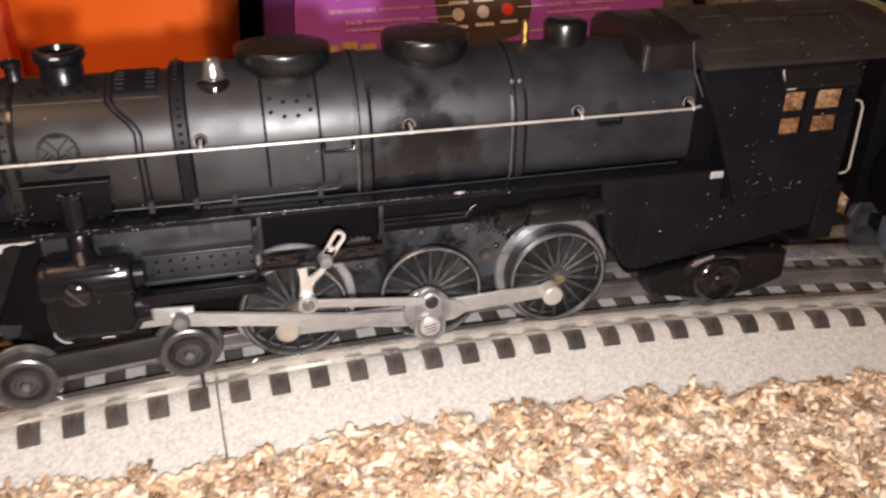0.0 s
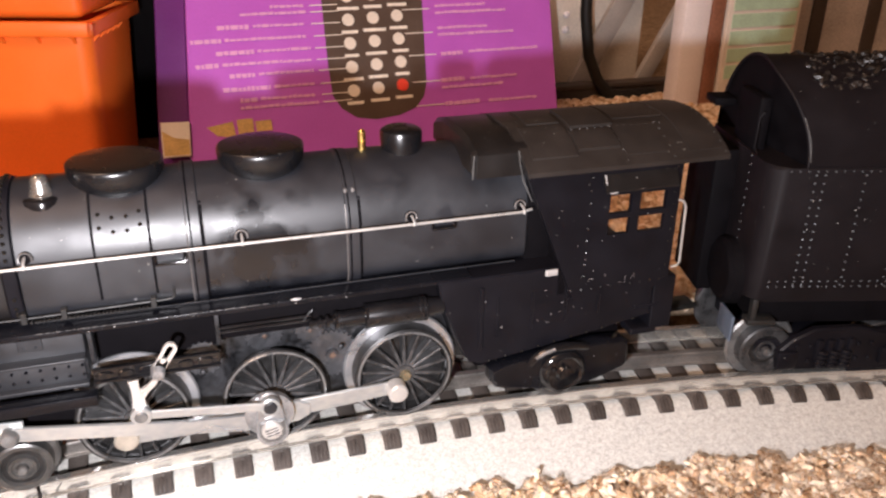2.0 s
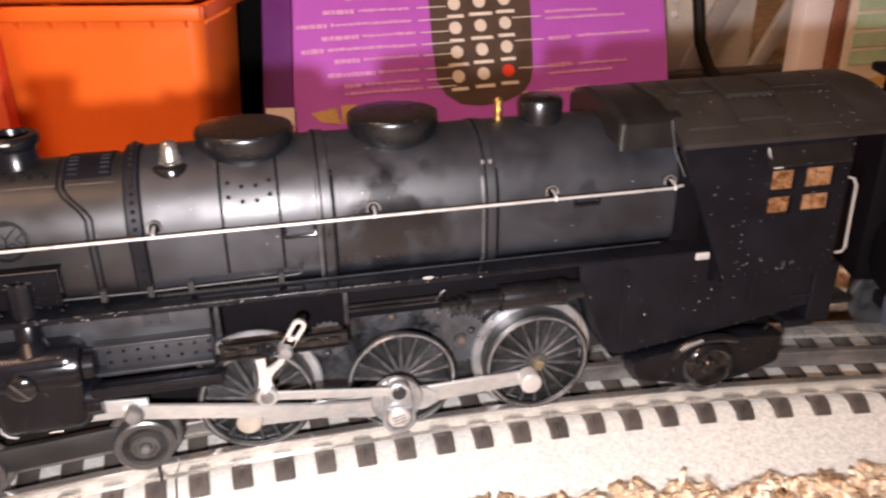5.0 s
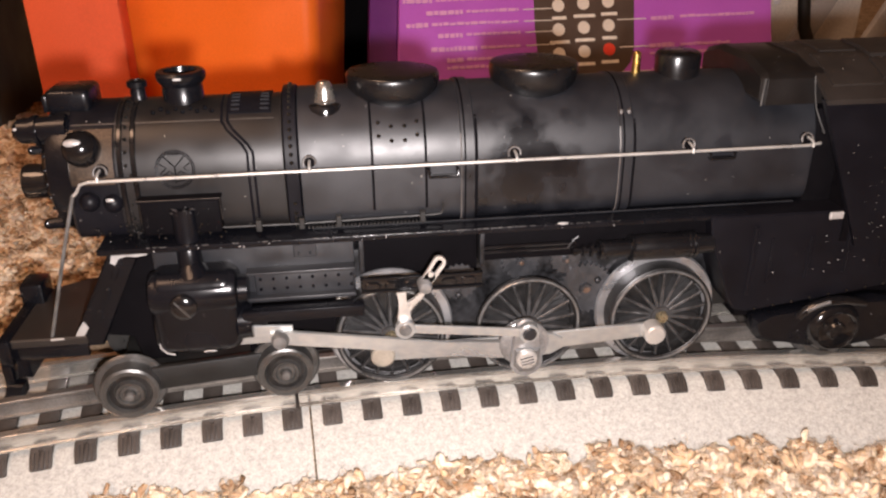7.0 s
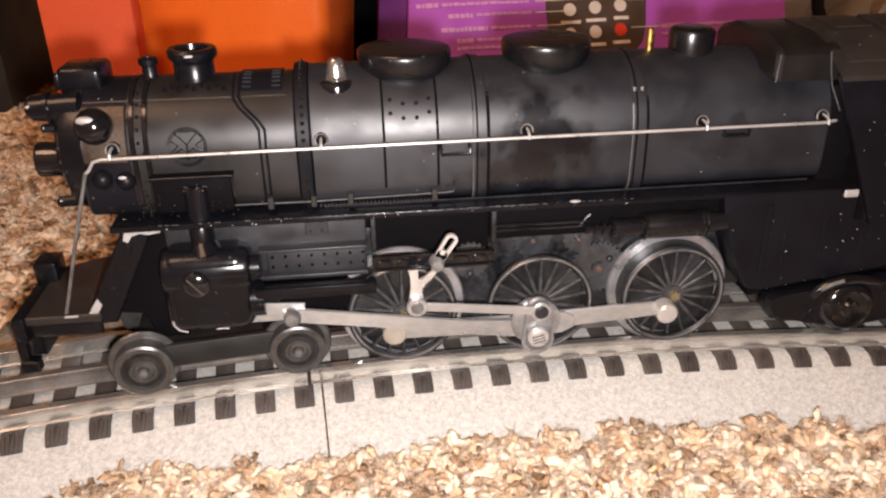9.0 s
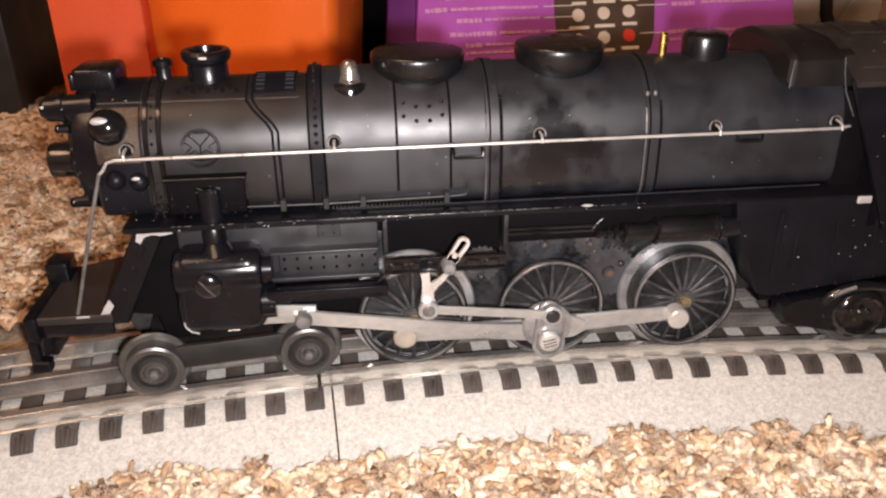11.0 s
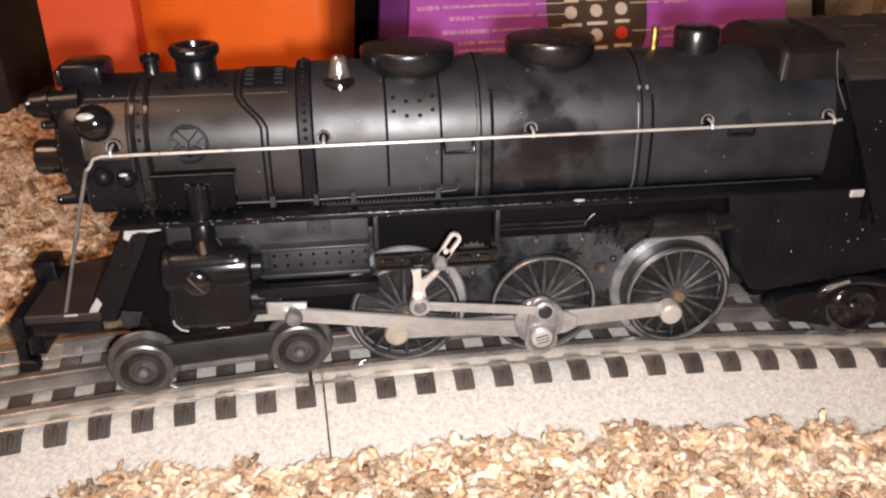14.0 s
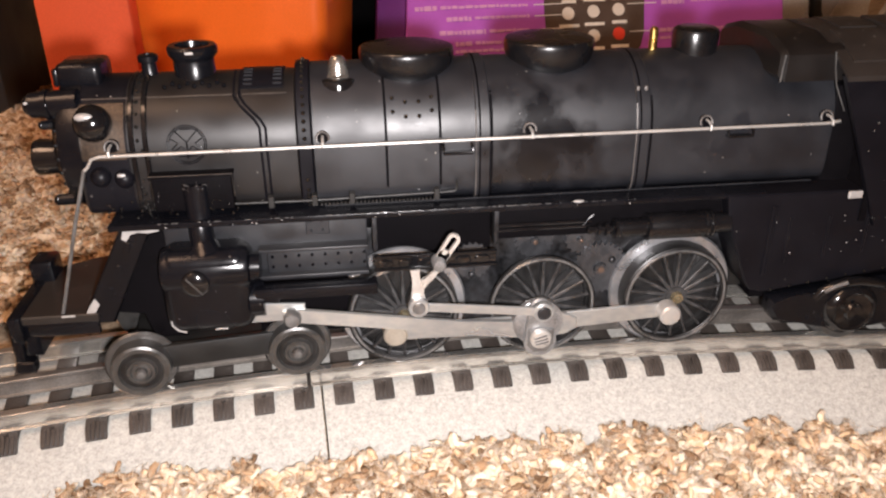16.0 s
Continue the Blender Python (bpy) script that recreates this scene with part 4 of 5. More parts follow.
for a, b in ((va[0], va[2]), (va[1], va[3]), (va[0], va[1]), (va[2], va[3])):
    for i in range(n):
        bm.faces.new((a[i], a[(i + 1) % n], b[(i + 1) % n], b[i]))
slab(bm, arm((-26.6, 37.4), (-25.0, 39.8), 1.3, 1.5), -31.0, -30.0)
part("expansion_link", bm, NICKEL, loco, "bright slotted loop link")
bm = B()
box(bm, -43.6, -9.6, -26.0, -24.6, 33.6, 38.0, 0.5)
box(bm, -43.6, -9.6, -26.6, -25.4, 37.2, 38.2, 0.3)
box(bm, -43.6, -9.6, -26.6, -25.4, 33.4, 34.2, 0.3)
for x in (-40.5, -35.0, -29.6, -19.0, -13.6):
    slab(bm, arm((x - 1.0, 35.7), (x + 1.0, 35.7), 1.1, 1.1), -26.7, -25.6, "y", 0.25)
part("gear_bracket", bm, GLOSS, loco, "black cast valve gear bracket")
for x in (-43.0, -9.4):
    part("hanger", box(B(), x - 0.6, x + 0.6, -23.6, -18, 38.5, 49.8, 0.15), MOTOR, loco, "thin grey hanger bar")
# pipes under the running board by the cab
part("back_skirt", box(B(), -9.0, 68, -20.2, 20.2, 38.4, 49.8, 0.4), DEEPBLACK, loco)
for z in (43.7, 42.3):
    part("air_pipe", rod(B(), (-9.4, -22.8, z), (17.5, -22.8, z), 0.5, 0.5, 10), GLOSS, loco, "thin glossy black pipe")
tank = part("air_reservoir", lathe(B(), [(23.8, 1.2), (24.2, 2.5), (33.2, 2.6), (33.6, 3.5), (34.4, 3.75), (50.4, 3.75), (51.6, 3.6), (53.4, 3.0), (58, 2.6), (58.4, 1.0)], "x", (0, -23.6, 41.3), 28), DOME, loco, "glossy black air tank under the running board")
for x, r in ((16.6, 1.3), (19.2, 1.7), (21.4, 2.0), (24.0, 2.9), (33.2, 3.9), (50.2, 4.0), (51.6, 4.0)):
    part("collar", lathe(B(), [(x, r * 0.7), (x + 0.2, r), (x + 1.0, r), (x + 1.2, r * 0.7)], "x", (0, -23.6, 41.3), 24), GLOSS, tank)
part("feed_pipe", rod(B(), (16.4, -23.6, 41.3), (24.2, -23.6, 41.3), 1.0, 1.0, 12), GLOSS, tank)
part("bent_wire", tube(B(), [(15.0, -24.2, 43.0), (16.0, -24.3, 44.4), (16.6, -24.3, 45.2), (17.8, -24.2, 46.2)], 0.22, 8), FRAMEGREY, tank, "short bright bent wire")

# ---- cab ----
cab = part("cab_front_wall", slab(B(), [(-25.4, 40), (25.4, 40), (25.4, 80), (16, 90), (-16, 90), (-25.4, 80)], 97, 99, "x"), DEEPBLACK, loco)


def cab_side(y0, y1, label):
    """A side wall with a real four-light window opening."""
    xs = [86.0, 112.0, 119.6, 122.9, 132.2, 137.0]
    zs = [38.5, 59.6, 65.0, 66.8, 73.0, 83.0]
    bm = B()
    holes = {(1, 1), (3, 1), (1, 3), (3, 3)}
    grid = {}

    def x_of(i, j):
        if i == 0:
            return 101.5 - (zs[j] - 38.5) * 0.42
        return xs[i]
    for i in range(6):
        for j in range(6):
            for y in (y0, y1):
                grid[i, j, y] = bm.verts.new((x_of(i, j), y, zs[j]))
    for i in range(5):
        for j in range(5):
            if (i, j) in holes:
                for a, b in (((i, j), (i + 1, j)), ((i + 1, j), (i + 1, j + 1)), ((i + 1, j + 1), (i, j + 1)), ((i, j + 1), (i, j))):
                    bm.faces.new((grid[(*a, y0)], grid[(*b, y0)], grid[(*b, y1)], grid[(*a, y1)]))
                continue
            for y in (y0, y1):
                bm.faces.new((grid[i, j, y], grid[i + 1, j, y], grid[i + 1, j + 1, y], grid[i, j + 1, y]))
    for k in range(5):
        for a, b in (((k, 0), (k + 1, 0)), ((k, 5), (k + 1, 5)), ((0, k), (0, k + 1)), ((5, k), (5, k + 1))):
            bm.faces.new((grid[(*a, y0)], grid[(*b, y0)], grid[(*b, y1)], grid[(*a, y1)]))
    return part("cab_side", bm, BLACK, loco, label, smooth=20)


near_side = cab_side(-26.4, -24.8, "black cab side with an open four-light window")
cab_side(24.8, 26.4, "black cab side with an open four-light window")
bm = B()
for k in range(10):
    ball(bm, (135.0, -26.45, 42 + 4.3 * k), 0.38, 6)
    ball(bm, (101 + 3.6 * k, -26.45, 41.2), 0.38, 6)
for k in range(9):
    ball(bm, (105.0, -26.45, 46 + 4.2 * k), 0.36, 6)
for k in range(4):
    ball(bm, (104 + 5 * k, -26.45, 77.5), 0.36, 6)
part("cab_rivet", bm, WET, near_side, kind="stuff")
part("window_awning", slab(B(), [(-26.2, 80.6), (-29.4, 75.6), (-29.2, 75.0), (-26.2, 79.4)], 108.6, 134.5, "x"), TURRET, near_side)
part("awning_bracket", tube(B(), [(109.2, -26.7, 80.2), (109.2, -28.9, 75.4), (110.4, -29.2, 75.0), (112.6, -29.2, 75.0)], 0.26, 6), CHIPGLINT, near_side)
# roof
bm = B()
rows = []
for i in range(25):
    t = -1 + 2 * i / 24
    y = t * 27.6
    z = 92.6 - 9.4 * abs(t) ** 2.3
    rows.append([bm.verts.new((x, y, zz)) for x, zz in ((83, z), (153, z), (153, z - 1.4), (83, z - 1.4))])
for a, b in zip(rows, rows[1:]):
    for i in range(4):
        bm.faces.new((a[i], a[(i + 1) % 4], b[(i + 1) % 4], b[i]))
bm.faces.new(rows[0]), bm.faces.new(rows[-1])
roof = part("cab_roof", bm, DUSTBLACK, loco, "arched black cab roof greyed with dust", smooth=30)


def roof_z(t):
    return 92.6 - 9.4 * abs(t) ** 2.3


def roof_plate(x0, x1, t0, t1, h):
    bm = B()
    rows = [[bm.verts.new((x, t * 27.6, roof_z(t) + d)) for x, d in ((x0, -0.3), (x0, h), (x1, h), (x1, -0.3))] for t in np.linspace(t0, t1, 9)]
    for a, b in zip(rows, rows[1:]):
        for i in range(4):
            bm.faces.new((a[i], a[(i + 1) % 4], b[(i + 1) % 4], b[i]))
    bm.faces.new(rows[0]), bm.faces.new(rows[-1])
    return part("roof_plate", bm, DUSTBLACK, roof)


for x0, x1, t0, t1, h in ((86, 101, -0.86, -0.36, 0.5), (101.5, 116, -0.80, -0.52, 0.8), (103, 118, -0.44, 0.1, 0.9), (90, 101, -0.30, 0.2, 0.5), (117, 132, -0.9, -0.40, 0.3), (120, 138, -0.30, 0.3, 0.35), (139, 151, -0.92, 0.5, 0.4)):
    roof_plate(x0, x1, t0, t1, h)
part("plate_rivet", dots(B(), [(101 + 2.6 * k, -0.47 * 27.6, roof_z(0.47) + 0.2) for k in range(14)], 0.28), RIVETGREY, roof, kind="stuff")
bm = B()
for x in (116.5, 133, 151.6):
    for k in range(16):
        t = -0.96 + 1.92 * k / 15
        ball(bm, (x, t * 27.6, roof_z(t) + 0.2), 0.3, 6)
part("roof_rivet", bm, RIVETGREY, roof, kind="stuff")
# turret cover ahead of the cab
bm = slab(B(), [(-20.2, 80.4), (20.2, 80.4), (20.2, 87.6), (18.4, 89.2), (9, 91.8), (-9, 91.8), (-18.4, 89.2), (-20.2, 87.6)], 68.0, 90.0, "x", 1.5)
part("turret_cover", bm, TURRET, loco, "square-shouldered black cover ahead of the cab")
# grey lines painted along the turret cover as its edge highlights
part("edge_wear_glint", tube(tube(B(), [(68.2, -20.2, 80.4), (68.2, -20.3, 84.0), (68.5, -20.2, 87.8)], 0.3, 6), [(82.6, -20.4, 88.2), (83.2, -20.6, 84.0), (84.2, -21.2, 79.0), (86.8, -23.0, 72.5)], 0.2, 6), TYRE, loco, kind="stuff")
part("cab_floor", box(B(), 97, 140, -24.6, 24.6, 38.6, 40.6, 0.3), FLATBLACK, loco)
part("backhead", box(box(B(), 88, 104, -16, 16, 41, 78, 1.5), 103, 112.6, -22, 14, 41, 67, 1.0), DEEPBLACK, loco)
part("grab_iron", tube(B(), [(136.5, -26.0, 69.2), (138.6, -26.6, 68.6), (139.6, -26.8, 66.6), (140.6, -26.4, 46.4), (140.0, -26.0, 45.0), (138.2, -25.6, 44.6)], 0.38, 10), NICKEL, loco, "bent nickel grab iron")
part("paint_chip_glint", box(B(), 91.6, 95.8, -26.6, -25.6, 47.6, 49.8, 0.3, 1), CHIPGLINT, loco)
# firebox and ash pan below
bm = slab(B(), [(56.5, 49.6), (57.8, 42), (65.4, 22), (67.5, 19), (72, 17.9), (104, 22.5), (133, 27), (133, 40), (100, 49.6)], -24.8, 24.8, "y", 0.5)
firebox = part("firebox", bm, BLACK, loco, "black firebox casting under the cab")
bm = B()
for k in range(4):
    box(bm, 76 + 12 * k, 76.8 + 12 * k, -25.2, -24.4, 27.5 + 1.0 * k, 42, 0.15, 1)
box(bm, 70, 71.5, -25.4, -24, 24, 46, 0.2, 1)
box(bm, 133.2, 141.4, -25.2, -12, 21, 41, 0.3, 1)
box(bm, 126, 136, -25.4, -18, 19.6, 22, 0.3, 1)
box(bm, 126, 136, -25.4, -18, 30, 31.4, 0.3, 1)
part("ribs", bm, BLACK, firebox)
part("ash_pan", box(B(), 72, 126, -17.5, 17.5, 12, 26, 0.6), DEEPBLACK, firebox)
bm = B()
for k in range(10):
    ball(bm, (74 + 5.8 * k, -25.0, 19.0 + 0.82 * k), 0.5, 8)
part("firebox_rivet", bm, WET, firebox, kind="stuff")

# ---- pilot and leading truck ----
bm = slab(B(), [(-141, -22.5), (-119.5, -22.5), (-117, -12), (-117, 18), (-128, 14), (-138, 9), (-141, 6)], 21.4, 24.0, "z", 0.4)
part("pilot_deck", bm, DUSTBLACK, loco, "black pilot deck dulled by dust")
part("deck_apron", box(B(), -139.6, -119.8, -22.2, -20.6, 17.6, 21.6, 0.3), SATIN, loco)
bm = B()
box(bm, -143.0, -139.5, -24.0, 12.0, 16.5, 24.6, 0.7)
box(bm, -143.0, -140.2, -24.4, -20.8, 9.0, 17.5, 0.7)
slab(bm, [(-143.6, 7.6), (-138.4, 7.6), (-138.2, 11.0), (-142.8, 11.6)], -24.8, -20.5, "y", 0.5)
slab(bm, [(-144.5, 6.5), (-140.0, 6.5), (-140.0, 17.0), (-143.0, 17.0)], -14, 8, "y", 0.6)
part("pilot", bm, SATIN, loco, "black pilot beam with steps")
for s in (-1, 1):
    bm = slab(B(), [(-109.6, 48.6), (-101.2, 48.6), (-107.0, 38.5), (-115.6, 20.4), (-124.6, 20.4)], s * 20.4 - 1.4, s * 20.4 + 1.4, "y", 0.5)
    for k in range(3):
        z = 42.5 - 6.5 * k
        x = -108.8 - 3.3 * k
        slab(bm, arm((x - 0.5, z - 1.2), (x + 0.5, z + 1.2), 0.8, 0.8), s * 20.4 - 1.75, s * 20.4 + 1.75, "y", 0.2)
    part("pilot_brace", bm, SATIN, loco, "slanting black brace with worn ends")
bm = slab(B(), [(-109.6, 45.6), (-108.6, 48.9), (-104.5, 48.6), (-101.0, 49.0), (-99.6, 47.4), (-102.6, 46.9), (-105.2, 47.3), (-107.2, 46.6), (-108.4, 44.8)], -22.1, -21.75, "y")
part("paint_chip_glint", bm, CHIPGLINT, loco, "large bare metal patch")
part("paint_chip_glint", slab(B(), [(-124.3, 20.8), (-122.0, 20.6), (-120.8, 23.0), (-118.6, 26.4), (-119.6, 28.4), (-121.4, 26.0)], -22.1, -21.75, "y"), CHIPGLINT, loco)
part("paint_chip_glint", box(B(), -129, -125.4, -22.7, -22.3, 23.4, 24.0, 0.1, 1), CHIPGLINT, loco)
part("smokebox_saddle", slab(B(), [(-120.5, 21.4), (-117, 30), (-108.5, 49), (-98, 50), (-98, 12), (-107, 12), (-108, 20.9)], -17.5, 17.5, "y", 0.6), DEEPBLACK, loco)
part("front_box", box(B(), -143.5, -137, -1, 8, 20, 30.0, 0.8), SATIN, loco, "small black box on the pilot deck")

truck = part("leading_truck", box(box(B(), -116, -60, -14, 14, 6.0, 9.6, 0.6, m=Matrix.Translation((-88, 4, 0)) @ Matrix.Rotation(radians(7.5), 4, "Z") @ Matrix.Translation((88, -4, 0)) @ Matrix.Translation((0, -4, 0))), -104, -70, -22.6, -20.4, 6.0, 13.2, 0.5, m=Matrix.Translation((-88, -22, 0)) @ Matrix.Rotation(radians(7.5), 4, "Z") @ Matrix.Translation((88, 22, 0))), FLATBLACK, loco, "dark leading truck frame")


def truck_wheel(parent, at, turn, mat=TYRE, r=8.0, flange=10.0, name="truck_wheel", label="ribbed grey truck wheel"):
    prof = [(-3.4, 0.6), (-3.3, 1.5), (-2.0, 1.7), (-1.9, 2.6), (-2.4, 3.0), (-2.4, 3.7), (-1.2, 4.1), (-1.2, 5.6), (-2.2, 6.1), (-2.3, r - 0.6), (-1.9, r), (2.2, r + 0.15), (2.4, flange - 0.5), (2.9, flange), (3.5, flange - 0.1), (4.0, flange - 1.0), (4.0, 2)]
    w = part(name, lathe(B(), prof, "y", (0, 0, 0), 44), mat, parent, label)
    w.matrix_basis = pose(*(Vector(at) * MM), *turn)
    part("axle_end", lathe(B(), [(-4.0, 0.3), (-3.9, 1.1), (-3.0, 1.3)], "y", (0, 0, 0), 14), GREYSTEEL, w)
    # dark ring puts the shade of the groove into the wheel's face
    part("groove", lathe(B(), [(-1.1, 4.15), (-1.32, 4.3), (-1.32, 5.5), (-1.1, 5.6)], "y", (0, 0, 0), 44, caps=(False, False)), TREAD, w, "dark ring giving the groove its shade")
    return w


for ang, s in ((-0.1338, -1), (-0.1338, 1), (-0.0858, -1), (-0.0858, 1)):
    p = on_curve(ang, s * 18.0, 8.0)
    truck_wheel(truck, p, (0, 0, -math.degrees(ang) + (0 if s < 0 else 180)))

# ---- trailing truck ----
bm = B()
slab(bm, [(74, 16.0), (74.2, 11.6), (76.4, 8.4), (80.5, 6.8), (89, 6.2), (96, 4.6), (104, 3.0), (114, 4.2), (124.5, 7.6), (125.8, 9.4), (125.5, 18.2), (123.5, 19.6), (112, 20.6), (91, 17.8), (80, 16.8)], -26.6, -20.5, "y", 1.4)
slab(bm, [(82, 9.5), (124, 9), (124, 15), (84, 13)], -20, 20, "y", 0.8)
trail = part("trailing_truck", bm, SATIN, loco, "glossy black trailing truck casting")
bm = lathe(B(), [(-29.4, 0.5), (-29.2, 2.4), (-28.4, 3.0), (-28.2, 5.8), (-28.6, 6.4), (-28.2, 7.4), (-26.6, 8.6), (-24.0, 9.2), (-20.0, 9.4)], "y", (100.3, 0, 11.0), 36)
part("journal_cover", bm, GLOSS, trail, "round domed glossy cover")
bm = B()
for x in (95.6, 100.2):
    ball(bm, (x, -29.6, 14.0), 0.8, 10)
part("cover_bolt", bm, GLOSS, trail, kind="stuff")
fender = [(88.0, -26.4, 15.6), (89.6, -26.8, 18.0), (92.4, -27.2, 19.8), (96.0, -27.4, 21.0), (100.5, -27.4, 21.2), (105.0, -26.8, 20.2), (109.0, -26.0, 18.8)]
part("fender", tube(B(), fender, 1.5, 14), GLOSS, trail, "rounded glossy lip over the wheel")
# bright arc puts the lip's gloss highlight into colour
part("highlight_arc", tube(B(), [(x, y - 1.2, z + 0.5) for x, y, z in fender[1:4]], 0.6, 8), RIMEDGE, trail, "bright arc painted as the casting's highlight")
for s in (-1, 1):
    truck_wheel(trail, on_curve(0.1002, s * 18.0, 8.0), (0, 0, -5.7 + (0 if s < 0 else 180)))
# pale specks on the near faces: dust, chipped paint and painted glints
rng = np.random.default_rng(17)


def specks(parent, places, lo=0.10, hi=0.26):
    bm = B()
    for q in places:
        ball(bm, q, rng.uniform(lo, hi), 5, (rng.uniform(0.7, 1.8), 0.6, rng.uniform(0.7, 1.4)))
    return part("dust_and_glint_speck", bm, CHIPGLINT, parent, "pale specks of dust, chipped paint and painted glints", kind="stuff")


def spread(n, x0, x1, y, z0, z1):
    return [(rng.uniform(x0, x1), y, rng.uniform(z0, z1)) for _ in range(n)]


specks(loco, spread(8, 99, 110, -26.45, 44, 66) + spread(14, 100, 136, -26.45, 40.5, 46) + spread(3, 110, 136, -26.45, 48, 80), 0.08, 0.2)
specks(firebox, spread(18, 72, 130, -24.85, 30, 47), 0.08, 0.22)
specks(loco, spread(14, -104, 66, -24.05, 48.6, 50.0), 0.08, 0.22)
specks(loco, spread(16, -112, -76, -21.6, 51, 61), 0.04, 0.09)
specks(cyl, spread(4, -97, -79, -30.5, 24, 40), 0.06, 0.12)
specks(loco, [hull_point(rng.uniform(-114, 84), rng.uniform(-25, 70), 0.02) for _ in range(30)], 0.07, 0.16)
specks(trail, spread(6, 84, 124, -26.6, 10, 15), 0.06, 0.16)
part("drawbar", box(B(), 126, 168, -4, 4, 12.5, 14.5, 0.4), FLATBLACK, loco)


# ---- the tender, coupled behind on the curve ----
TEN_A = 0.2817
tp = on_curve(TEN_A, 3.6)
tender = thing("toy_tender", "black riveted toy tender loaded with coal", "model train", at=(tp.x, tp.y, 0), turn=(0, 0, -15.2))
TX0, TX1, TW = -97.0, 97.0, 28.5
corner = [(TX0 + 6 - 6 * math.cos(t), -TW + 6 - 6 * math.sin(t)) for t in np.linspace(0, math.pi / 2, 7)]
ring = corner + [(TX1, -TW), (TX1, TW)] + [(x, -y) for x, y in reversed(corner)]
bm = slab(B(), ring, 32.0, 80.0, "z", 0.8)
body = part("tank", bm, TENDERBLACK, tender, "black tender tank with rows of rivets")
bm = B()
for x in (-82.6, -79.6, -66.2, -51.5, -48.7, -34, -18.6, -15.8, -2, 14.4, 17.2, 31, 47, 50):
    for k in range(15):
        ball(bm, (x, -TW - 0.05, 38.5 + 2.8 * k), 0.4, 6)
for z in (37.8, 39.8, 79.0):
    for k in range(64):
        ball(bm, (TX0 + 6 + 2.9 * k, -TW - 0.05, z), 0.38, 6)
for k in range(15):
    ball(bm, (TX0 - 0.05, -12, 37 + 3.0 * k), 0.33, 6)
specks(tender, spread(30, TX0 + 8, 40, -TW - 0.05, 36, 79))
part("tank_rivet", bm, FRAMEGREY, body, kind="stuff")
# rounded bunker flanks and the coal
bm = B()
rows = []


def brow(a):
    """The bunker's front edge; it sweeps back towards the flanks."""
    back = max(0.0, math.cos(a) - 0.35) / 0.65
    return Vector((TX0 + 3 + 8.5 * back ** 1.6, -27.8 * math.cos(a), 79.5 + 30.6 * math.sin(a)))


for i in range(37):
    p = brow(math.pi * i / 36)
    rows.append([bm.verts.new(p), bm.verts.new((TX1, p.y, p.z))])
for a, b in zip(rows, rows[1:]):
    bm.faces.new((a[0], b[0], b[1], a[1]))
bm.faces.new([r[1] for r in rows])
bunker = part("bunker", bm, TENDERBLACK, tender, "rounded black coal bunker")
bm = B()
random.seed(12)
for k in range(1700):
    x = random.uniform(TX0 + 14, TX1 - 4)
    y = random.uniform(-17.5, 17)
    z = 79.5 + 30.6 * math.sqrt(1 - (y / 27.8) ** 2) + random.uniform(-1.4, 0.5)
    r = random.uniform(0.6, 1.5)
    g = bmesh.ops.create_icosphere(bm, subdivisions=1, radius=r, matrix=pose(x, y, z, random.uniform(0, 360), random.uniform(0, 360), 0) @ Matrix.Diagonal((1, random.uniform(0.6, 1), random.uniform(0.5, 0.9), 1)))
    for v in g["verts"]:
        v.co += Vector((random.uniform(-0.3, 0.3) * r, random.uniform(-0.3, 0.3) * r, random.uniform(-0.2, 0.2) * r))
part("coal", bm, COAL, tender, "heaped glinting black coal", smooth=0, kind="stuff")
# round-topped front bulkhead
rim = [brow(a) for a in np.linspace(0, math.pi, 41)]
part("bulkhead_rim", tube(B(), rim, 0.55, 8), TENDERBLACK, tender, "rounded rim of the bunker front")
bm = B()
hubv = bm.verts.new((TX0 + 5.5, 0, 88))
edge = [bm.verts.new(p + Vector((0.6, 0, 0))) for p in rim]
for a, b in zip(edge, edge[1:] + edge[:1]):
    bm.faces.new((hubv, a, b))
# deep black puts the cab's shade into the bulkhead's colour
part("bulkhead", bm, DEEPBLACK, tender, "round-topped bulkhead coloured deep black for the cab's shade")
bm = box(B(), TX0 + 1, TX0 + 5.5, -9, 9, 79, 98, 1.2)
box(bm, TX0 - 5, TX0 + 3, 14, 24, 89, 92, 0.8)
part("bulkhead_door", bm, DEEPBLACK, tender)
part("grab_iron", tube(B(), [(TX0 + 1, -13, 80), (TX0 - 0.2, -13, 82), (TX0 - 0.2, -13, 92), (TX0 + 1, -13, 94)], 0.25, 8), TENDERBLACK, tender)
part("rim_wear", tube(B(), [p + Vector((0.2, -0.35, 0)) for p in rim[1:8]], 0.28, 6), TYRE, tender, "rubbed bright edge of the rim")
bm = box(B(), TX0 - 8, TX0 + 1, -2, 24, 23, 78, 1.2, 2)
part("coupling_boot", bm, DEEPBLACK, tender, "matt black diaphragm between tender and cab")
part("buffer_disc", lathe(B(), [(TX0 - 5, 3), (TX0 - 4.6, 10), (TX0 - 3, 12), (TX0 + 0.5, 12.4)], "x", (0, -11, 36), 32), DEEPBLACK, tender, "round matt black buffer disc")
part("coupling_plate", box(B(), TX0 - 2, TX0 - 1, -24, -12, 13.5, 23.5, 0.4), BLUEGREY, tender, "blue-grey steel plate")
part("underframe", box(B(), TX0 + 6, TX1 - 6, -22, 22, 20, 32.5, 0.8), DEEPBLACK, tender)
part("side_step", box(box(B(), TX0 + 2, TX0 + 12, -27.5, -22, 22, 24, 0.4), TX0 + 3, TX0 + 5, -27, -24, 22, 33, 0.4), FLATBLACK, tender)
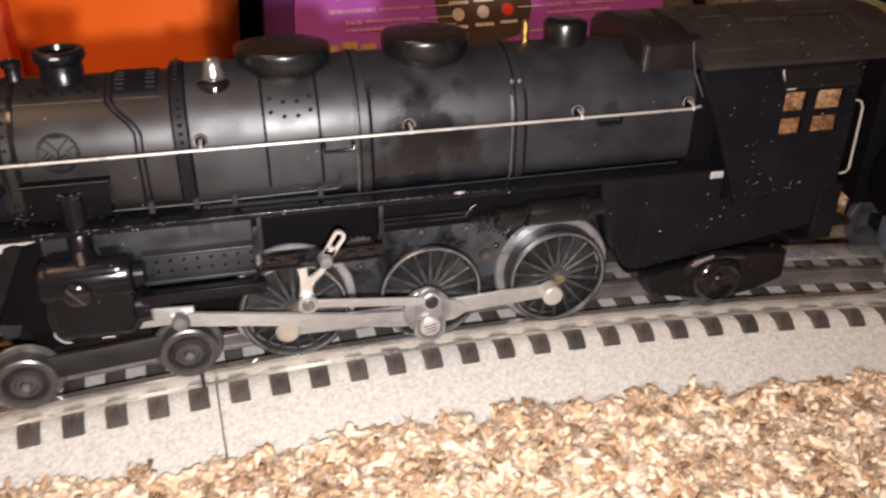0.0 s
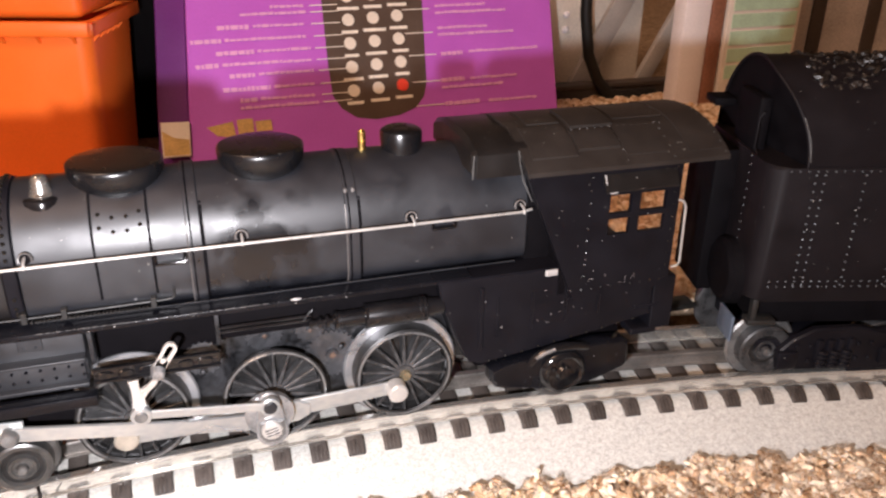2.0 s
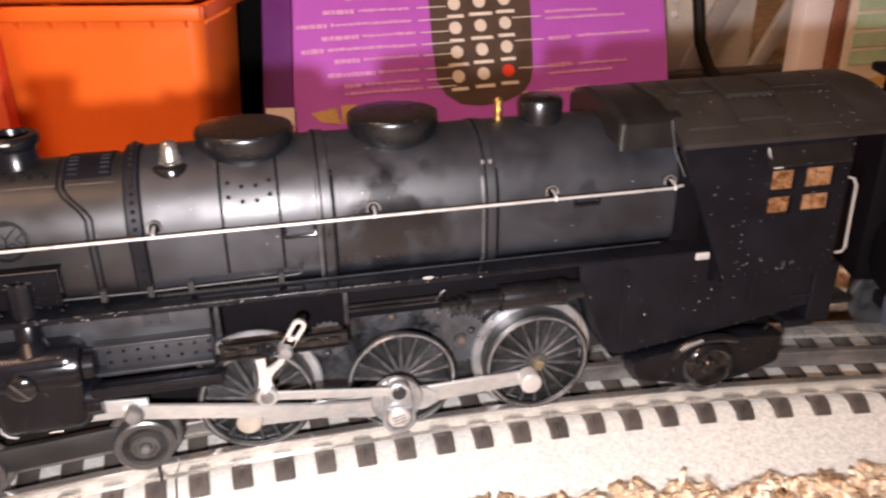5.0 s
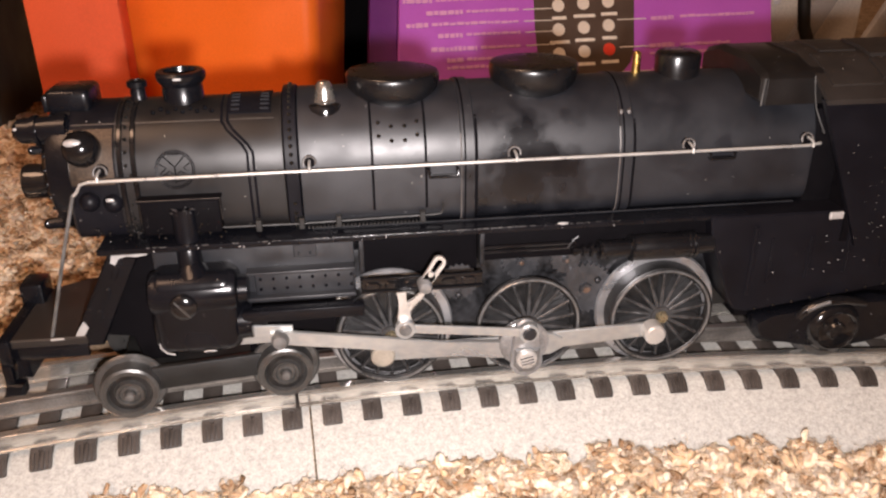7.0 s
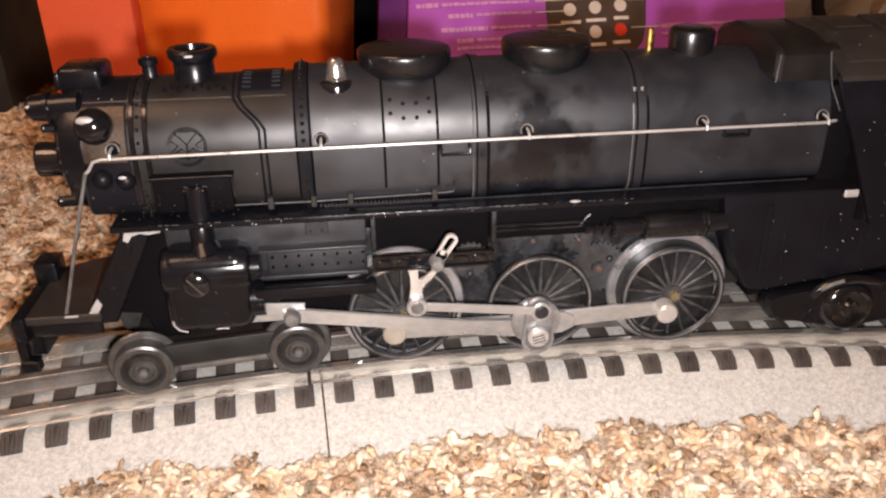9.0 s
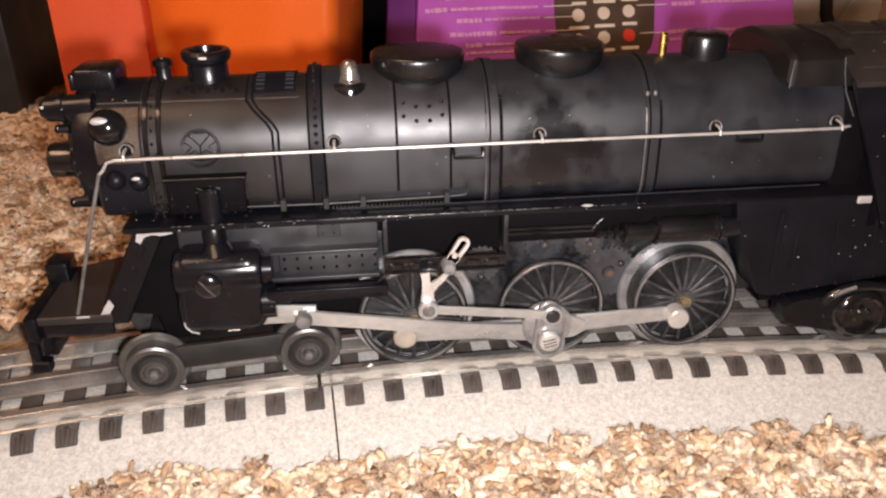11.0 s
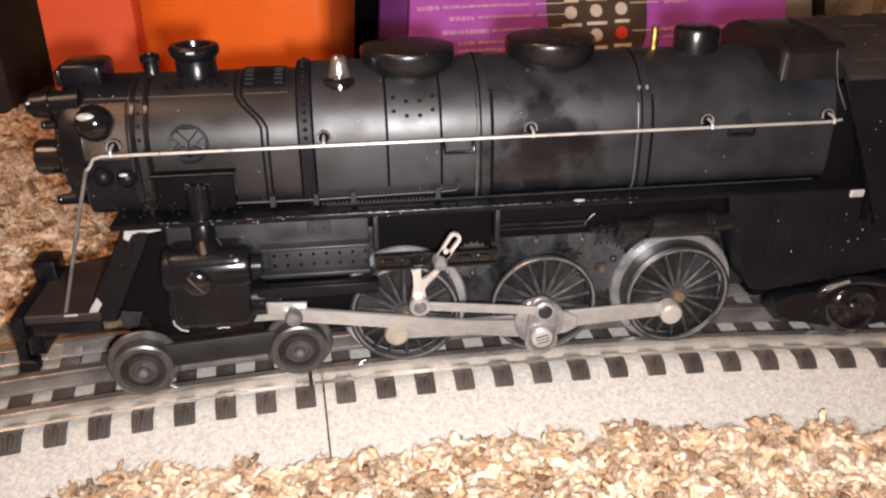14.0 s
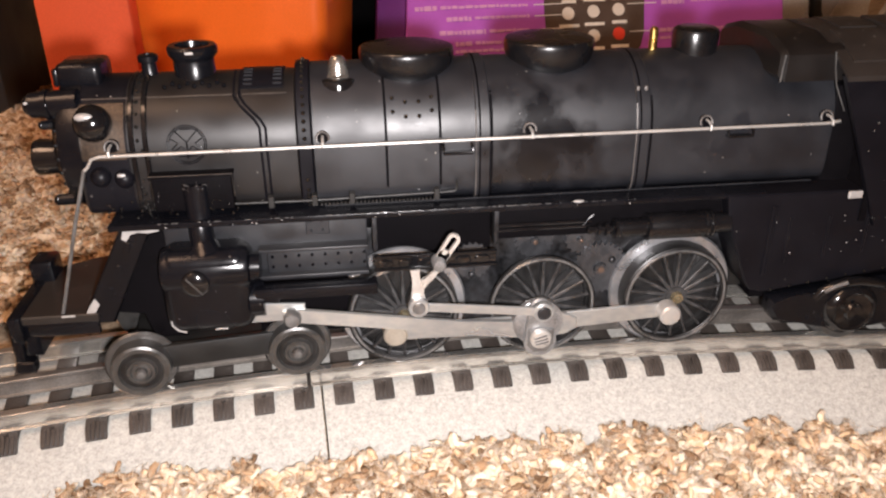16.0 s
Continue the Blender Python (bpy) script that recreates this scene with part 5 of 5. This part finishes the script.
for cx in (-64.0, 64.0):
    ang = TEN_A + cx / R0
    q = on_curve(ang, 2.5) - tp
    local = Matrix.Rotation(radians(15.2), 4, "Z") @ q
    bm = slab(B(), [(-20, 6), (-12, 5), (12, 5), (20, 3), (26, 4), (28, 12), (24, 17), (8, 21), (-8, 21), (-16, 17), (-21, 12)], -26.0, -22.8, "y", 0.6)
    box(bm, 8, 30, -24.8, -22.0, 1.5, 19, 0.8)
    for x in (-17, 22):
        box(bm, x - 4.2, x + 3.2, -27.6, -25, 6.0, 13.0, 0.8)
    for x in (-6, -2, 2, 6):
        box(bm, x - 1.2, x + 1.2, -27.2, -25, 9, 17, 0.5)
    box(bm, -26, 26, -20, 20, 9, 14, 0.6)
    slab(bm, [(-29, 6), (29, 6), (29, 14), (8, 20), (-8, 20), (-29, 14)], 22.4, 26.0, "y", 0.6)
    dots(bm, [(x, -26.4, z) for x in (-14, -9, 9, 14, 24) for z in (8.5, 14.5)], 0.9, (1, 0.7, 1), 8)
    for x in (-4.5, 0.0, 4.5):
        for k in range(4):
            lathe(bm, [(6.0 + 1.7 * k, 1.5), (6.5 + 1.7 * k, 2.0), (7.2 + 1.7 * k, 2.0), (7.6 + 1.7 * k, 1.5)], "z", (x, -26.6, 0), 12)
    tr = part("tender_truck", bm, BLACK, tender, "black tender truck side frame")
    tr.matrix_basis = pose(*(local * MM), 0, 0, -math.degrees(cx / R0))
    for x in (-22, 22):
        for s in (-1, 1):
            first = cx < 0 and x < 0 and s < 0
            truck_wheel(tr, (x, s * 18.0, 9.6), (0, 0, 0 if s < 0 else 180), SPOKE, 9.6, 12.0, label="blackened steel wheel with a flange")
            if first:
                part("flange_ring", lathe(B(), [(2.0, 9.9), (2.2, 12.2), (2.9, 12.9), (3.8, 12.6), (4.2, 10.0)], "y", (-22, -18.0, 9.6), 48), GREYSTEEL, tr, "bright wide flange rubbed clean")

# ---- boxes behind the track ----
bin_ = thing("storage_bin", "bright orange plastic storage bin standing on the carpet", "storage bin", at=(-59, 272, FLOOR_Z), turn=(0, 0, -14))


def shell(x0, x1, y0, y1, z0, z1, grow, t):
    """An open tapering tub with wall thickness t; it widens by grow to its top."""
    bm = B()
    rings = []
    for z, g in ((z0, 0), (z1, grow), (z1, grow - t), (z0 + t, -t)):
        ring = []
        for cx, cy, a0 in ((x1, y0, -90), (x1, y1, 0), (x0, y1, 90), (x0, y0, 180)):
            sx, sy = (1 if cx == x1 else -1), (1 if cy == y1 else -1)
            r = 9.0
            for k in range(5):
                a = radians(a0 + 22.5 * k)
                ring.append(bm.verts.new((cx + sx * (g - r) + r * math.cos(a), cy + sy * (g - r) + r * math.sin(a), z)))
        rings.append(ring)
    n = len(rings[0])
    for a, b in zip(rings, rings[1:]):
        for i in range(n):
            bm.faces.new((a[i], a[(i + 1) % n], b[(i + 1) % n], b[i]))
    bm.faces.new(rings[0]), bm.faces.new(rings[-1])
    return bm


part("tub", shell(-126, -4, 4, 78, 0, 108, 6, 2.2), ORANGE, bin_)
part("lid", box(B(), -124, -3, 5, 77, 108.4, 160, 5, 3), ORANGE, bin_, "tall orange lid closed over the rim")
bm = B()
for z0, z1, g in ((100, 108.5, 3.5),):
    x0, x1, y0, y1 = -132 - g, 2 + g, -2 - g, 84 + g
    box(bm, x0, x1, y0, y0 + 5, z0, z1, 1.5)
    box(bm, x0, x1, y1 - 5, y1, z0, z1, 1.5)
    box(bm, x0, x0 + 5, y0, y1, z0, z1, 1.5)
    box(bm, x1 - 5, x1, y0, y1, z0, z1, 1.5)
part("rim", bm, ORANGE, bin_, "thick folded plastic rim")
rib = part("rim_rib", slab(B(), [(-3.2, 4.5), (2.6, 4.5), (2.6, -1.5)], -0.9, 0.9, "x", 0.2), ORANGE, bin_, at=(-124, -2, 95.5)).data
for k in range(1, 7):
    again("rim_rib", rib, bin_, (-124 + 19.5 * k, -2, 95.5))
for k in range(5):
    again("rim_rib", rib, bin_, (2, 7 + 11 * k, 95.5), (0, 0, 90))

card = thing("orange_box", "red-orange cardboard box standing on the carpet", "cardboard box", at=(-206, 285, FLOOR_Z), turn=(0, 0, -4))
part("carton", box(B(), -21, 33.5, 0, 15, 0, 150, 0.8), REDORANGE, card)
part("side_panel", box(B(), 9.5, 33.0, -0.6, 0.2, 2, 148, 0.1, 1), REDORANGE, card)
part("lid_seam", box(B(), -21.5, 34.0, -0.5, 15.4, 118, 119, 0.2, 1), REDORANGE, card)

case = thing("black_upright", "black upright equipment case with grey edge strips", "case", at=(-300, 330, FLOOR_Z))
part("shell", box(B(), -90, 28, 0, 90, 0, 190, 2.5), GREYDARK, case)
for x in (-62, -38, -8, 4):
    part("edge_strip", box(B(), x, x + 5, -2.0, 0.5, 3, 186, 0.6), GREYMID, case, "grey plastic edge strip")

# black block added to stand in for the shade between bin and carton
case = thing("black_upright", "added black block standing in for shade in the gap behind the boxes", "case", at=(-30, 402, FLOOR_Z))
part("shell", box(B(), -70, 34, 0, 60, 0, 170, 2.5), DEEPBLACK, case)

# purple carton with the printed remote control, leaning back
pbox = thing("purple_box", "purple printed cardboard box showing a remote control, leaning back", "cardboard box", at=(136.8, 311, 29), turn=(-26, 0, 4))
face = [(-150.5, -46), (118.5, -46), (135, 130), (-131, 130)]
part("carton", slab(B(), face, 0, 22, "y", 0.6), PURPLE, pbox)
part("spine", slab(B(), [(-169.5, -46), (-150.8, -46), (-131.3, 130), (-150, 130)], 7, 21.5, "y", 0.5), DEEPPURPLE, pbox, "dark purple spine of the box")
keypad = [(-47, 130), (-49, 60), (-51, 18), (-50.7, -3), (-46, -12), (-36, -19.3), (-22, -21.6), (-5, -20), (8.2, -15.5), (15, -8), (18.4, 1.5), (21.6, 33), (24, 58), (27, 130)]
part("remote_picture", slab(B(), keypad, -0.35, 0.2, "y"), PRINTGREY, pbox, "printed dark grey remote control")
random.seed(3)
disc = None
for r in range(7):
    for c in range(3):
        x, z = -35.6 + 17.9 * c + 1.15 * r, -0.6 + 16.4 * r + 0.75 * c
        if disc is None:
            first = part("button_picture", lathe(B(), [(-0.75, 4.3), (0.1, 4.3)], "y", (0, 0, 0), 18), PRINTWHITE, pbox, "printed white button", at=(x, 0, z))
            disc = first.data
        elif r == 0 and c == 2:
            part("button_picture", lathe(B(), [(-0.75, 4.3), (0.1, 4.3)], "y", (0, 0, 0), 18), PRINTRED, pbox, "printed red button", at=(x, 0, z))
        else:
            again("button_picture", disc, pbox, (x, 0, z))
        w = random.uniform(5, 8.2)
        part("button_caption", box(B(), x - w, x + w, -0.7, 0, z - 9.6, z - 7.4, 0), BEIGE, pbox)


def words(x0, x1, z, h):
    """A line of unreadable print as a row of short uneven bars."""
    bm = B()
    x = x0
    while x < x1 - 1:
        e = min(x1, x + random.uniform(1.6, 5.5))
        box(bm, x, e, -0.6, 0, z - h / 2 + random.uniform(-0.15, 0.15), z + h / 2 + random.uniform(-0.3, 0.3), 0)
        x = e + 0.75
    part("text_line", bm, PRINTPINK, pbox, "unreadable pale printed text")


LEFT = [(-106.7, -106.7, 55), (-121, -99, 47), (-139, -118.5, 38.5), (-124, -98.5, 30.3), (-138, -122.5, 22.4), (-117.6, -100, 15), (-123, -91, 6), (-113, -101, -1.5), (-115, -115, -6.7), (-86, -86, 59.5), (-118, -98, 68), (-128, -104, 77), (-132, -112, 86), (-120, -96, 95)]
for x0, x1, z in LEFT:
    if x1 > x0:
        words(x0, x1 - 1, z, 2.8)
    words(x1 + 1.5, -61 - 1.2 * random.random(), z + 0.3, 1.8)
    part("leader_line", box(B(), -58, -38, -0.55, 0, z - 0.1, z + 0.5, 0), BEIGE, pbox)
RIGHT = [(33.5, 73, 56), (33, 89, 51), (33, 72, 39.8), (32.5, 93, 35), (32.8, 49.5, 21), (54.6, 111, 21.7), (29.7, 48, 2.1), (52.6, 90, 2.2), (29.6, 78, -3.2), (30, 58.5, -15), (64.6, 104, -15.3), (34, 80, 73), (34, 96, 68), (36, 84, 90), (36, 100, 85)]
for x0, x1, z in RIGHT:
    words(x0, x1, z, 2.8 if x1 - x0 < 35 else 1.8)
for z in (54, 37, 21, 2, -15):
    part("leader_line", box(B(), 8, 29, -0.55, 0, z - 0.3, z + 0.3, 0), BEIGE, pbox)
bm = slab(B(), [(-137, -17), (-120, -14.5), (-119, -25.5), (-131, -23)], -0.5, 0, "y")
box(bm, -117.4, -107, -0.5, 0, -25, -13.5, 0)
box(bm, -105.5, -95, -0.5, 0, -22.5, -15.5, 0)
part("gold_mark", bm, PRINTGOLD, pbox, "plain gold printed shapes")
part("pale_label", slab(B(), [(-166, -34), (-149, -34.5), (-147, -12.5), (-165, -11.5)], -2, 0.5, "y", 0.3), PRINTWHITE, pbox, "small cream and gold label at the corner")
part("label_print", slab(B(), [(-165.2, -33), (-149.8, -33.5), (-148.8, -24), (-158, -22), (-164.8, -17)], -2.4, -1.9, "y"), PRINTGOLD, pbox)

# ---- the clutter beyond, on the far side of the boxes ----
post = thing("white_panel", "off-white upright panel edge", "panel", at=(394, 357, FLOOR_Z))
part("board", box(B(), -1, 24, 0, 18, 0, 250, 1.5), WHITEPANEL, post)
post = thing("wooden_post", "brown wooden upright post on the carpet", "post", at=(424, 355, FLOOR_Z))
part("board", box(B(), -5.5, 6.5, 0, 20, 0, 250, 1.0), BROWNWOOD, post)
book = thing("striped_book", "cream book with green printed stripes standing upright", "book", at=(433, 353, FLOOR_Z), turn=(0, 0, 4))
part("cover", box(B(), 0, 78, 0, 16, 0, 200, 0.8), PRINTWHITE, book)
for k in range(11):
    part("stripe", box(B(), 4, 74, -0.6, 0.2, 30 + 14.4 * k, 41.5 + 14.4 * k, 0.1, 1), GREENPRINT, book, "printed green stripe")
part("foot_band", slab(B(), [(4, 0.2), (74, 0.2), (74, 24), (40, 20), (4, 10)], -0.7, 0.3, "y"), PRINTGOLD, book)
cab_ = thing("brown_cabinet", "low brown wooden cabinet base", "cabinet", at=(330, 405, FLOOR_Z))
part("base", box(B(), -60, 100, 0, 14, 0, 15.5, 1.0), DARKWOOD, cab_)
part("ledge", box(B(), -60, 100, -1.5, 14, 15.5, 19.5, 0.8), DARKWOOD, cab_, "worn top edge")
board = thing("beige_board", "beige card standing on the cabinet", "card", at=(340, 444, FLOOR_Z))
part("sheet", box(B(), -140, 66, 0, 12, 0, 220, 0.8), BEIGE, board)
for z in (62.0, 75.0):
    part("knob", ball(B(), (-13.5, -2, z), 3.4, 12, (1, 0.7, 1)), WHITEPANEL, board, "small bright round knob")
lean = thing("grey_frame", "grey metal bar leaning against the card", "bar", at=(330, 428, FLOOR_Z), turn=(0, 28, 0))
part("bar", box(B(), -9, 9, 0, 7, 9, 240, 0.8), GREYMID, lean)
part("bar", box(B(), 52, 66, 0, 7, 14, 240, 0.8), GREYMID, lean)
cable = thing("black_cable", "thick black cable hanging in a loop", "cable", at=(0, 0, 0))
part("cord", tube(B(), [(318, 396, 220), (320, 397, 120), (322, 397, 60), (328, 397, 25), (340, 398, 2), (352, 398, -10), (366, 398, -13), (400, 402, -13)], 5.0, 12), FLATBLACK, cable)
shelf = thing("crate", "dark grey-brown crate with worn strips", "crate", at=(600, 420, FLOOR_Z), turn=(0, 0, -8))
part("carton", box(B(), -48, 190, 0, 160, 0, 190, 1.5), CRATE, shelf)
for x in (-20, 40, 95, 150):
    part("edge_strip", box(B(), x, x + 14, -2.5, 0.4, 4, 186, 0.6), DARKWOOD, shelf, "brown worn strip")


# ---- carpet pile ----
def stuff_mesh(name, V, F, tones, label):
    me = bpy.data.meshes.new(name)
    me.vertices.add(len(V))
    me.vertices.foreach_set("co", V.reshape(-1) * MM)
    me.loops.add(F.size)
    me.loops.foreach_set("vertex_index", F.reshape(-1))
    me.polygons.add(len(F))
    me.polygons.foreach_set("loop_start", np.arange(len(F)) * F.shape[1])
    me.update(calc_edges=True)
    finish(me, YARN, 0)
    me.polygons.foreach_set("use_smooth", [True] * len(F))
    tone = me.attributes.new("tone", "FLOAT", "POINT")
    tone.data.foreach_set("value", tones)
    return tagged(new(name, me), label, "carpet", kind="stuff")


def lattice_noise(x, y, size, seed):
    """Smooth noise between 0 and 1 on a square lattice."""
    g = np.random.default_rng(seed).uniform(0, 1, (512, 512))
    u, v = x / size, y / size
    i, j = np.floor(u).astype(int), np.floor(v).astype(int)
    a, b = u - i, v - j
    a, b = a * a * (3 - 2 * a), b * b * (3 - 2 * b)
    return (g[i % 512, j % 512] * (1 - a) * (1 - b) + g[(i + 1) % 512, j % 512] * a * (1 - b)
            + g[i % 512, (j + 1) % 512] * (1 - a) * b + g[(i + 1) % 512, (j + 1) % 512] * a * b)


def tufts(x, y, size, seed):
    """Height (0 to 1) and tone of round yarn tufts on a jittered lattice."""
    rng = np.random.default_rng(seed)
    jx, jy, rise, hue = (rng.uniform(0, 1, (256, 256)) for _ in range(4))
    i, j = np.floor(x / size).astype(int), np.floor(y / size).astype(int)
    best, tone = np.full(x.shape, -9.0), np.zeros(x.shape)
    for di in (-1, 0, 1):
        for dj in (-1, 0, 1):
            p, q = (i + di) % 256, (j + dj) % 256
            d = np.hypot(x / size - (i + di + jx[p, q]), y / size - (j + dj + jy[p, q]))
            h = 0.55 + 0.45 * rise[p, q] - 0.95 * d ** 2
            take = h > best
            best, tone = np.where(take, h, best), np.where(take, hue[p, q], tone)
    return np.clip(best, -0.35, 1), tone


def pile_height(x, y, size, seed):
    wx = x + 1.5 * (lattice_noise(x, y, 2.6, seed + 1) - 0.5)
    wy = y + 1.5 * (lattice_noise(x, y, 2.6, seed + 2) - 0.5)
    big, tone = tufts(wx, wy, size, seed)
    small, fleck = tufts(wx, wy, size * 0.36, seed + 3)
    z = 4.0 + 7.2 * big + 0.6 * small + 0.3 * lattice_noise(x, y, 0.9, seed + 5)
    return z, 0.7 * tone + 0.3 * fleck


def pile(name, x0, x1, y0, y1, step, size, keep, label, seed):
    """The carpet's frizzy top as one lumpy sheet of tufts with creases between."""
    xs, ys = np.arange(x0, x1, step), np.arange(y0, y1, step)
    gx, gy = (g.ravel() for g in np.meshgrid(xs, ys))
    z, tone = pile_height(gx, gy, size, seed)
    sway = 0.45 * size
    px = gx + sway * (lattice_noise(gx, gy, 1.7, seed + 7) - 0.5) + 0.3 * sway * (lattice_noise(gx, gy, 5, seed + 8) - 0.5) * z * 0.2
    py = gy + sway * (lattice_noise(gx, gy, 1.7, seed + 9) - 0.5)
    V = np.column_stack([px, py, FLOOR_Z + z])
    ok = keep(np.column_stack([gx, gy]))
    n = len(xs)
    c = np.arange(len(gx)).reshape(len(ys), n)
    F = np.column_stack([c[:-1, :-1].ravel(), c[:-1, 1:].ravel(), c[1:, 1:].ravel(), c[1:, :-1].ravel()])
    F = F[ok[F].all(1)]
    used = np.unique(F)
    back_ = np.full(len(gx), -1)
    back_[used] = np.arange(len(used))
    return stuff_mesh(name, V[used], back_[F], tone[used], label)


def turns(rng, n):
    """n random rotations."""
    q = rng.normal(0, 1, (n, 4))
    q /= np.linalg.norm(q, axis=1)[:, None]
    w, x, y, z = q.T
    return np.stack([np.stack([1 - 2 * (y * y + z * z), 2 * (x * y - z * w), 2 * (x * z + y * w)], 1),
                     np.stack([2 * (x * y + z * w), 1 - 2 * (x * x + z * z), 2 * (y * z - x * w)], 1),
                     np.stack([2 * (x * z - y * w), 2 * (y * z + x * w), 1 - 2 * (x * x + y * y)], 1)], 1)


def curls(name, places, label, seed, strands, size, thick, pile_seed):
    """Curled yarn ends, each an open ring of its own turn and width, matted over the tufts."""
    rng = np.random.default_rng(seed)
    P = np.repeat(places, strands, 0)
    m = len(P)
    P = P + np.column_stack([rng.uniform(-0.5, 0.5, (m, 2)) * size, np.zeros(m)])
    top, tone = pile_height(P[:, 0], P[:, 1], size, pile_seed)
    P[:, 2] += top - rng.uniform(-0.4, 0.9, m)
    width = rng.uniform(1.5, 3.4, m) * size / 5.4
    rad = thick * rng.uniform(0.5, 1.55, m)
    start, sweep_ = rng.uniform(0, 6.28, m), rng.uniform(1.4, 3.0, m)
    R = turns(rng, m)
    levels, sides = 6, 6
    local = np.zeros((m, levels * sides, 3))
    for i in range(levels):
        a = start + sweep_ * i / (levels - 1)
        r = rad * (0.8, 1.0, 1.1, 1.1, 1.0, 0.75)[i]
        for k in range(sides):
            t = 2 * np.pi * k / sides
            out = width * (1 + 0.25 * i / levels) + r * np.cos(t)
            local[:, i * sides + k] = np.column_stack([out * np.cos(a) - width * np.cos(start + sweep_ / 2), out * np.sin(a) - width * np.sin(start + sweep_ / 2), r * np.sin(t) + 0.5 * i / levels])
    V = np.einsum("nij,nkj->nki", R, local) * np.array([1, 1, 0.7]) + P[:, None, :]
    V += rng.normal(0, 0.17 * thick, V.shape)
    f = [(i * sides + k, i * sides + (k + 1) % sides, (i + 1) * sides + (k + 1) % sides, (i + 1) * sides + k) for i in range(levels - 1) for k in range(sides)]
    for e in (0, (levels - 1) * sides):
        f += [(e, e + 1, e + 2, e + 3), (e, e + 3, e + 4, e + 5)]
    F = (np.array(f)[None] + (np.arange(m) * levels * sides)[:, None, None]).reshape(-1, 4)
    mixed = np.clip(tone + rng.normal(0, 0.1, m), 0, 1)
    return stuff_mesh(name, V.reshape(-1, 3), F, np.repeat(mixed, levels * sides), label)


def fuzz(name, places, label, seed, strands, size, pile_seed):
    """Short fine fibres that stand off the yarn in all directions."""
    rng = np.random.default_rng(seed)
    P = np.repeat(places, strands, 0)
    m = len(P)
    P = P + np.column_stack([rng.uniform(-0.55, 0.55, (m, 2)) * size, np.zeros(m)])
    top, tone = pile_height(P[:, 0], P[:, 1], size, pile_seed)
    P[:, 2] += top + rng.uniform(-0.6, 2.0, m)
    R = turns(rng, m)
    long_, bend, rad = rng.uniform(1.6, 4.0, m), rng.uniform(0.2, 0.9, m), rng.uniform(0.05, 0.11, m)
    local = np.zeros((m, 9, 3))
    for i in range(3):
        for k in range(3):
            t = 2 * np.pi * k / 3
            r = rad * (1.0, 0.9, 0.3)[i]
            local[:, i * 3 + k] = np.column_stack([r * np.cos(t) + bend * (i == 1), r * np.sin(t), long_ * (i / 2 - 0.5)])
    V = np.einsum("nij,nkj->nki", R, local) + P[:, None, :]
    f = [(i * 3 + k, i * 3 + (k + 1) % 3, (i + 1) * 3 + (k + 1) % 3, (i + 1) * 3 + k) for i in range(2) for k in range(3)]
    F = (np.array(f)[None] + (np.arange(m) * 9)[:, None, None]).reshape(-1, 4)
    mixed = np.clip(0.5 + 0.5 * (tone - 0.5) + rng.normal(0, 0.08, m), 0, 1)
    return stuff_mesh(name, V.reshape(-1, 3), F, np.repeat(mixed, 9), label)


def scatter(x0, x1, y0, y1, step, keep, seed):
    rng = np.random.default_rng(seed)
    gx, gy = np.meshgrid(np.arange(x0, x1, step), np.arange(y0, y1, step))
    p = np.stack([gx.ravel(), gy.ravel()], 1) + rng.uniform(-0.5, 0.5, (gx.size, 2)) * step
    return p[keep(p)]


def radial(p):
    return np.hypot(p[:, 0] - CX, p[:, 1] - CY) - R0


def near_edge(p):
    x = p[:, 0]
    lap = 7.0 * np.exp(-((x + 112) / 30) ** 2) + 0.5 * np.exp(-((x - 12) / 24) ** 2) - 3.0 / (1 + np.exp((80 - x) / 12))
    return radial(p) < -47 + lap + 3.5 * (lattice_noise(p[:, 0], p[:, 1], 5.0, 4) + lattice_noise(p[:, 0], p[:, 1], 14.0, 6) - 0.6)


def behind(p):
    return (radial(p) > 46) & ((p[:, 0] < -60) | (p[:, 0] > 105))


def on_floor(p):
    return np.column_stack([p, np.full(len(p), FLOOR_Z)])


near = on_floor(scatter(-165, 215, -135, -38, 5.0, near_edge, 11))
pile("carpet_pile", -170, 220, -140, -36, 0.62, 5.4, near_edge, "frizzy beige, cream and brown yarn tufts beside the track", 21)
curls("carpet_yarn", near, "curled beige and brown carpet yarn beside the track", 31, 11, 5.4, 0.82, 21)
fuzz("carpet_fibre", near, "fine loose carpet fibres beside the track", 33, 44, 5.4, 21)
far_left = on_floor(scatter(-300, -125, 48, 270, 5.0, behind, 15))
pile("carpet_pile", -420, 480, 40, 400, 1.4, 5.0, behind, "frizzy beige, cream and brown yarn tufts behind the track", 22)
curls("carpet_yarn", far_left, "curled beige and brown carpet yarn behind the track", 32, 7, 5.0, 0.85, 22)
pile("carpet_pile", -420, -190, -120, 60, 1.6, 5.0, lambda p: np.abs(radial(p)) > 46, "frizzy beige, cream and brown yarn tufts round the track", 23)
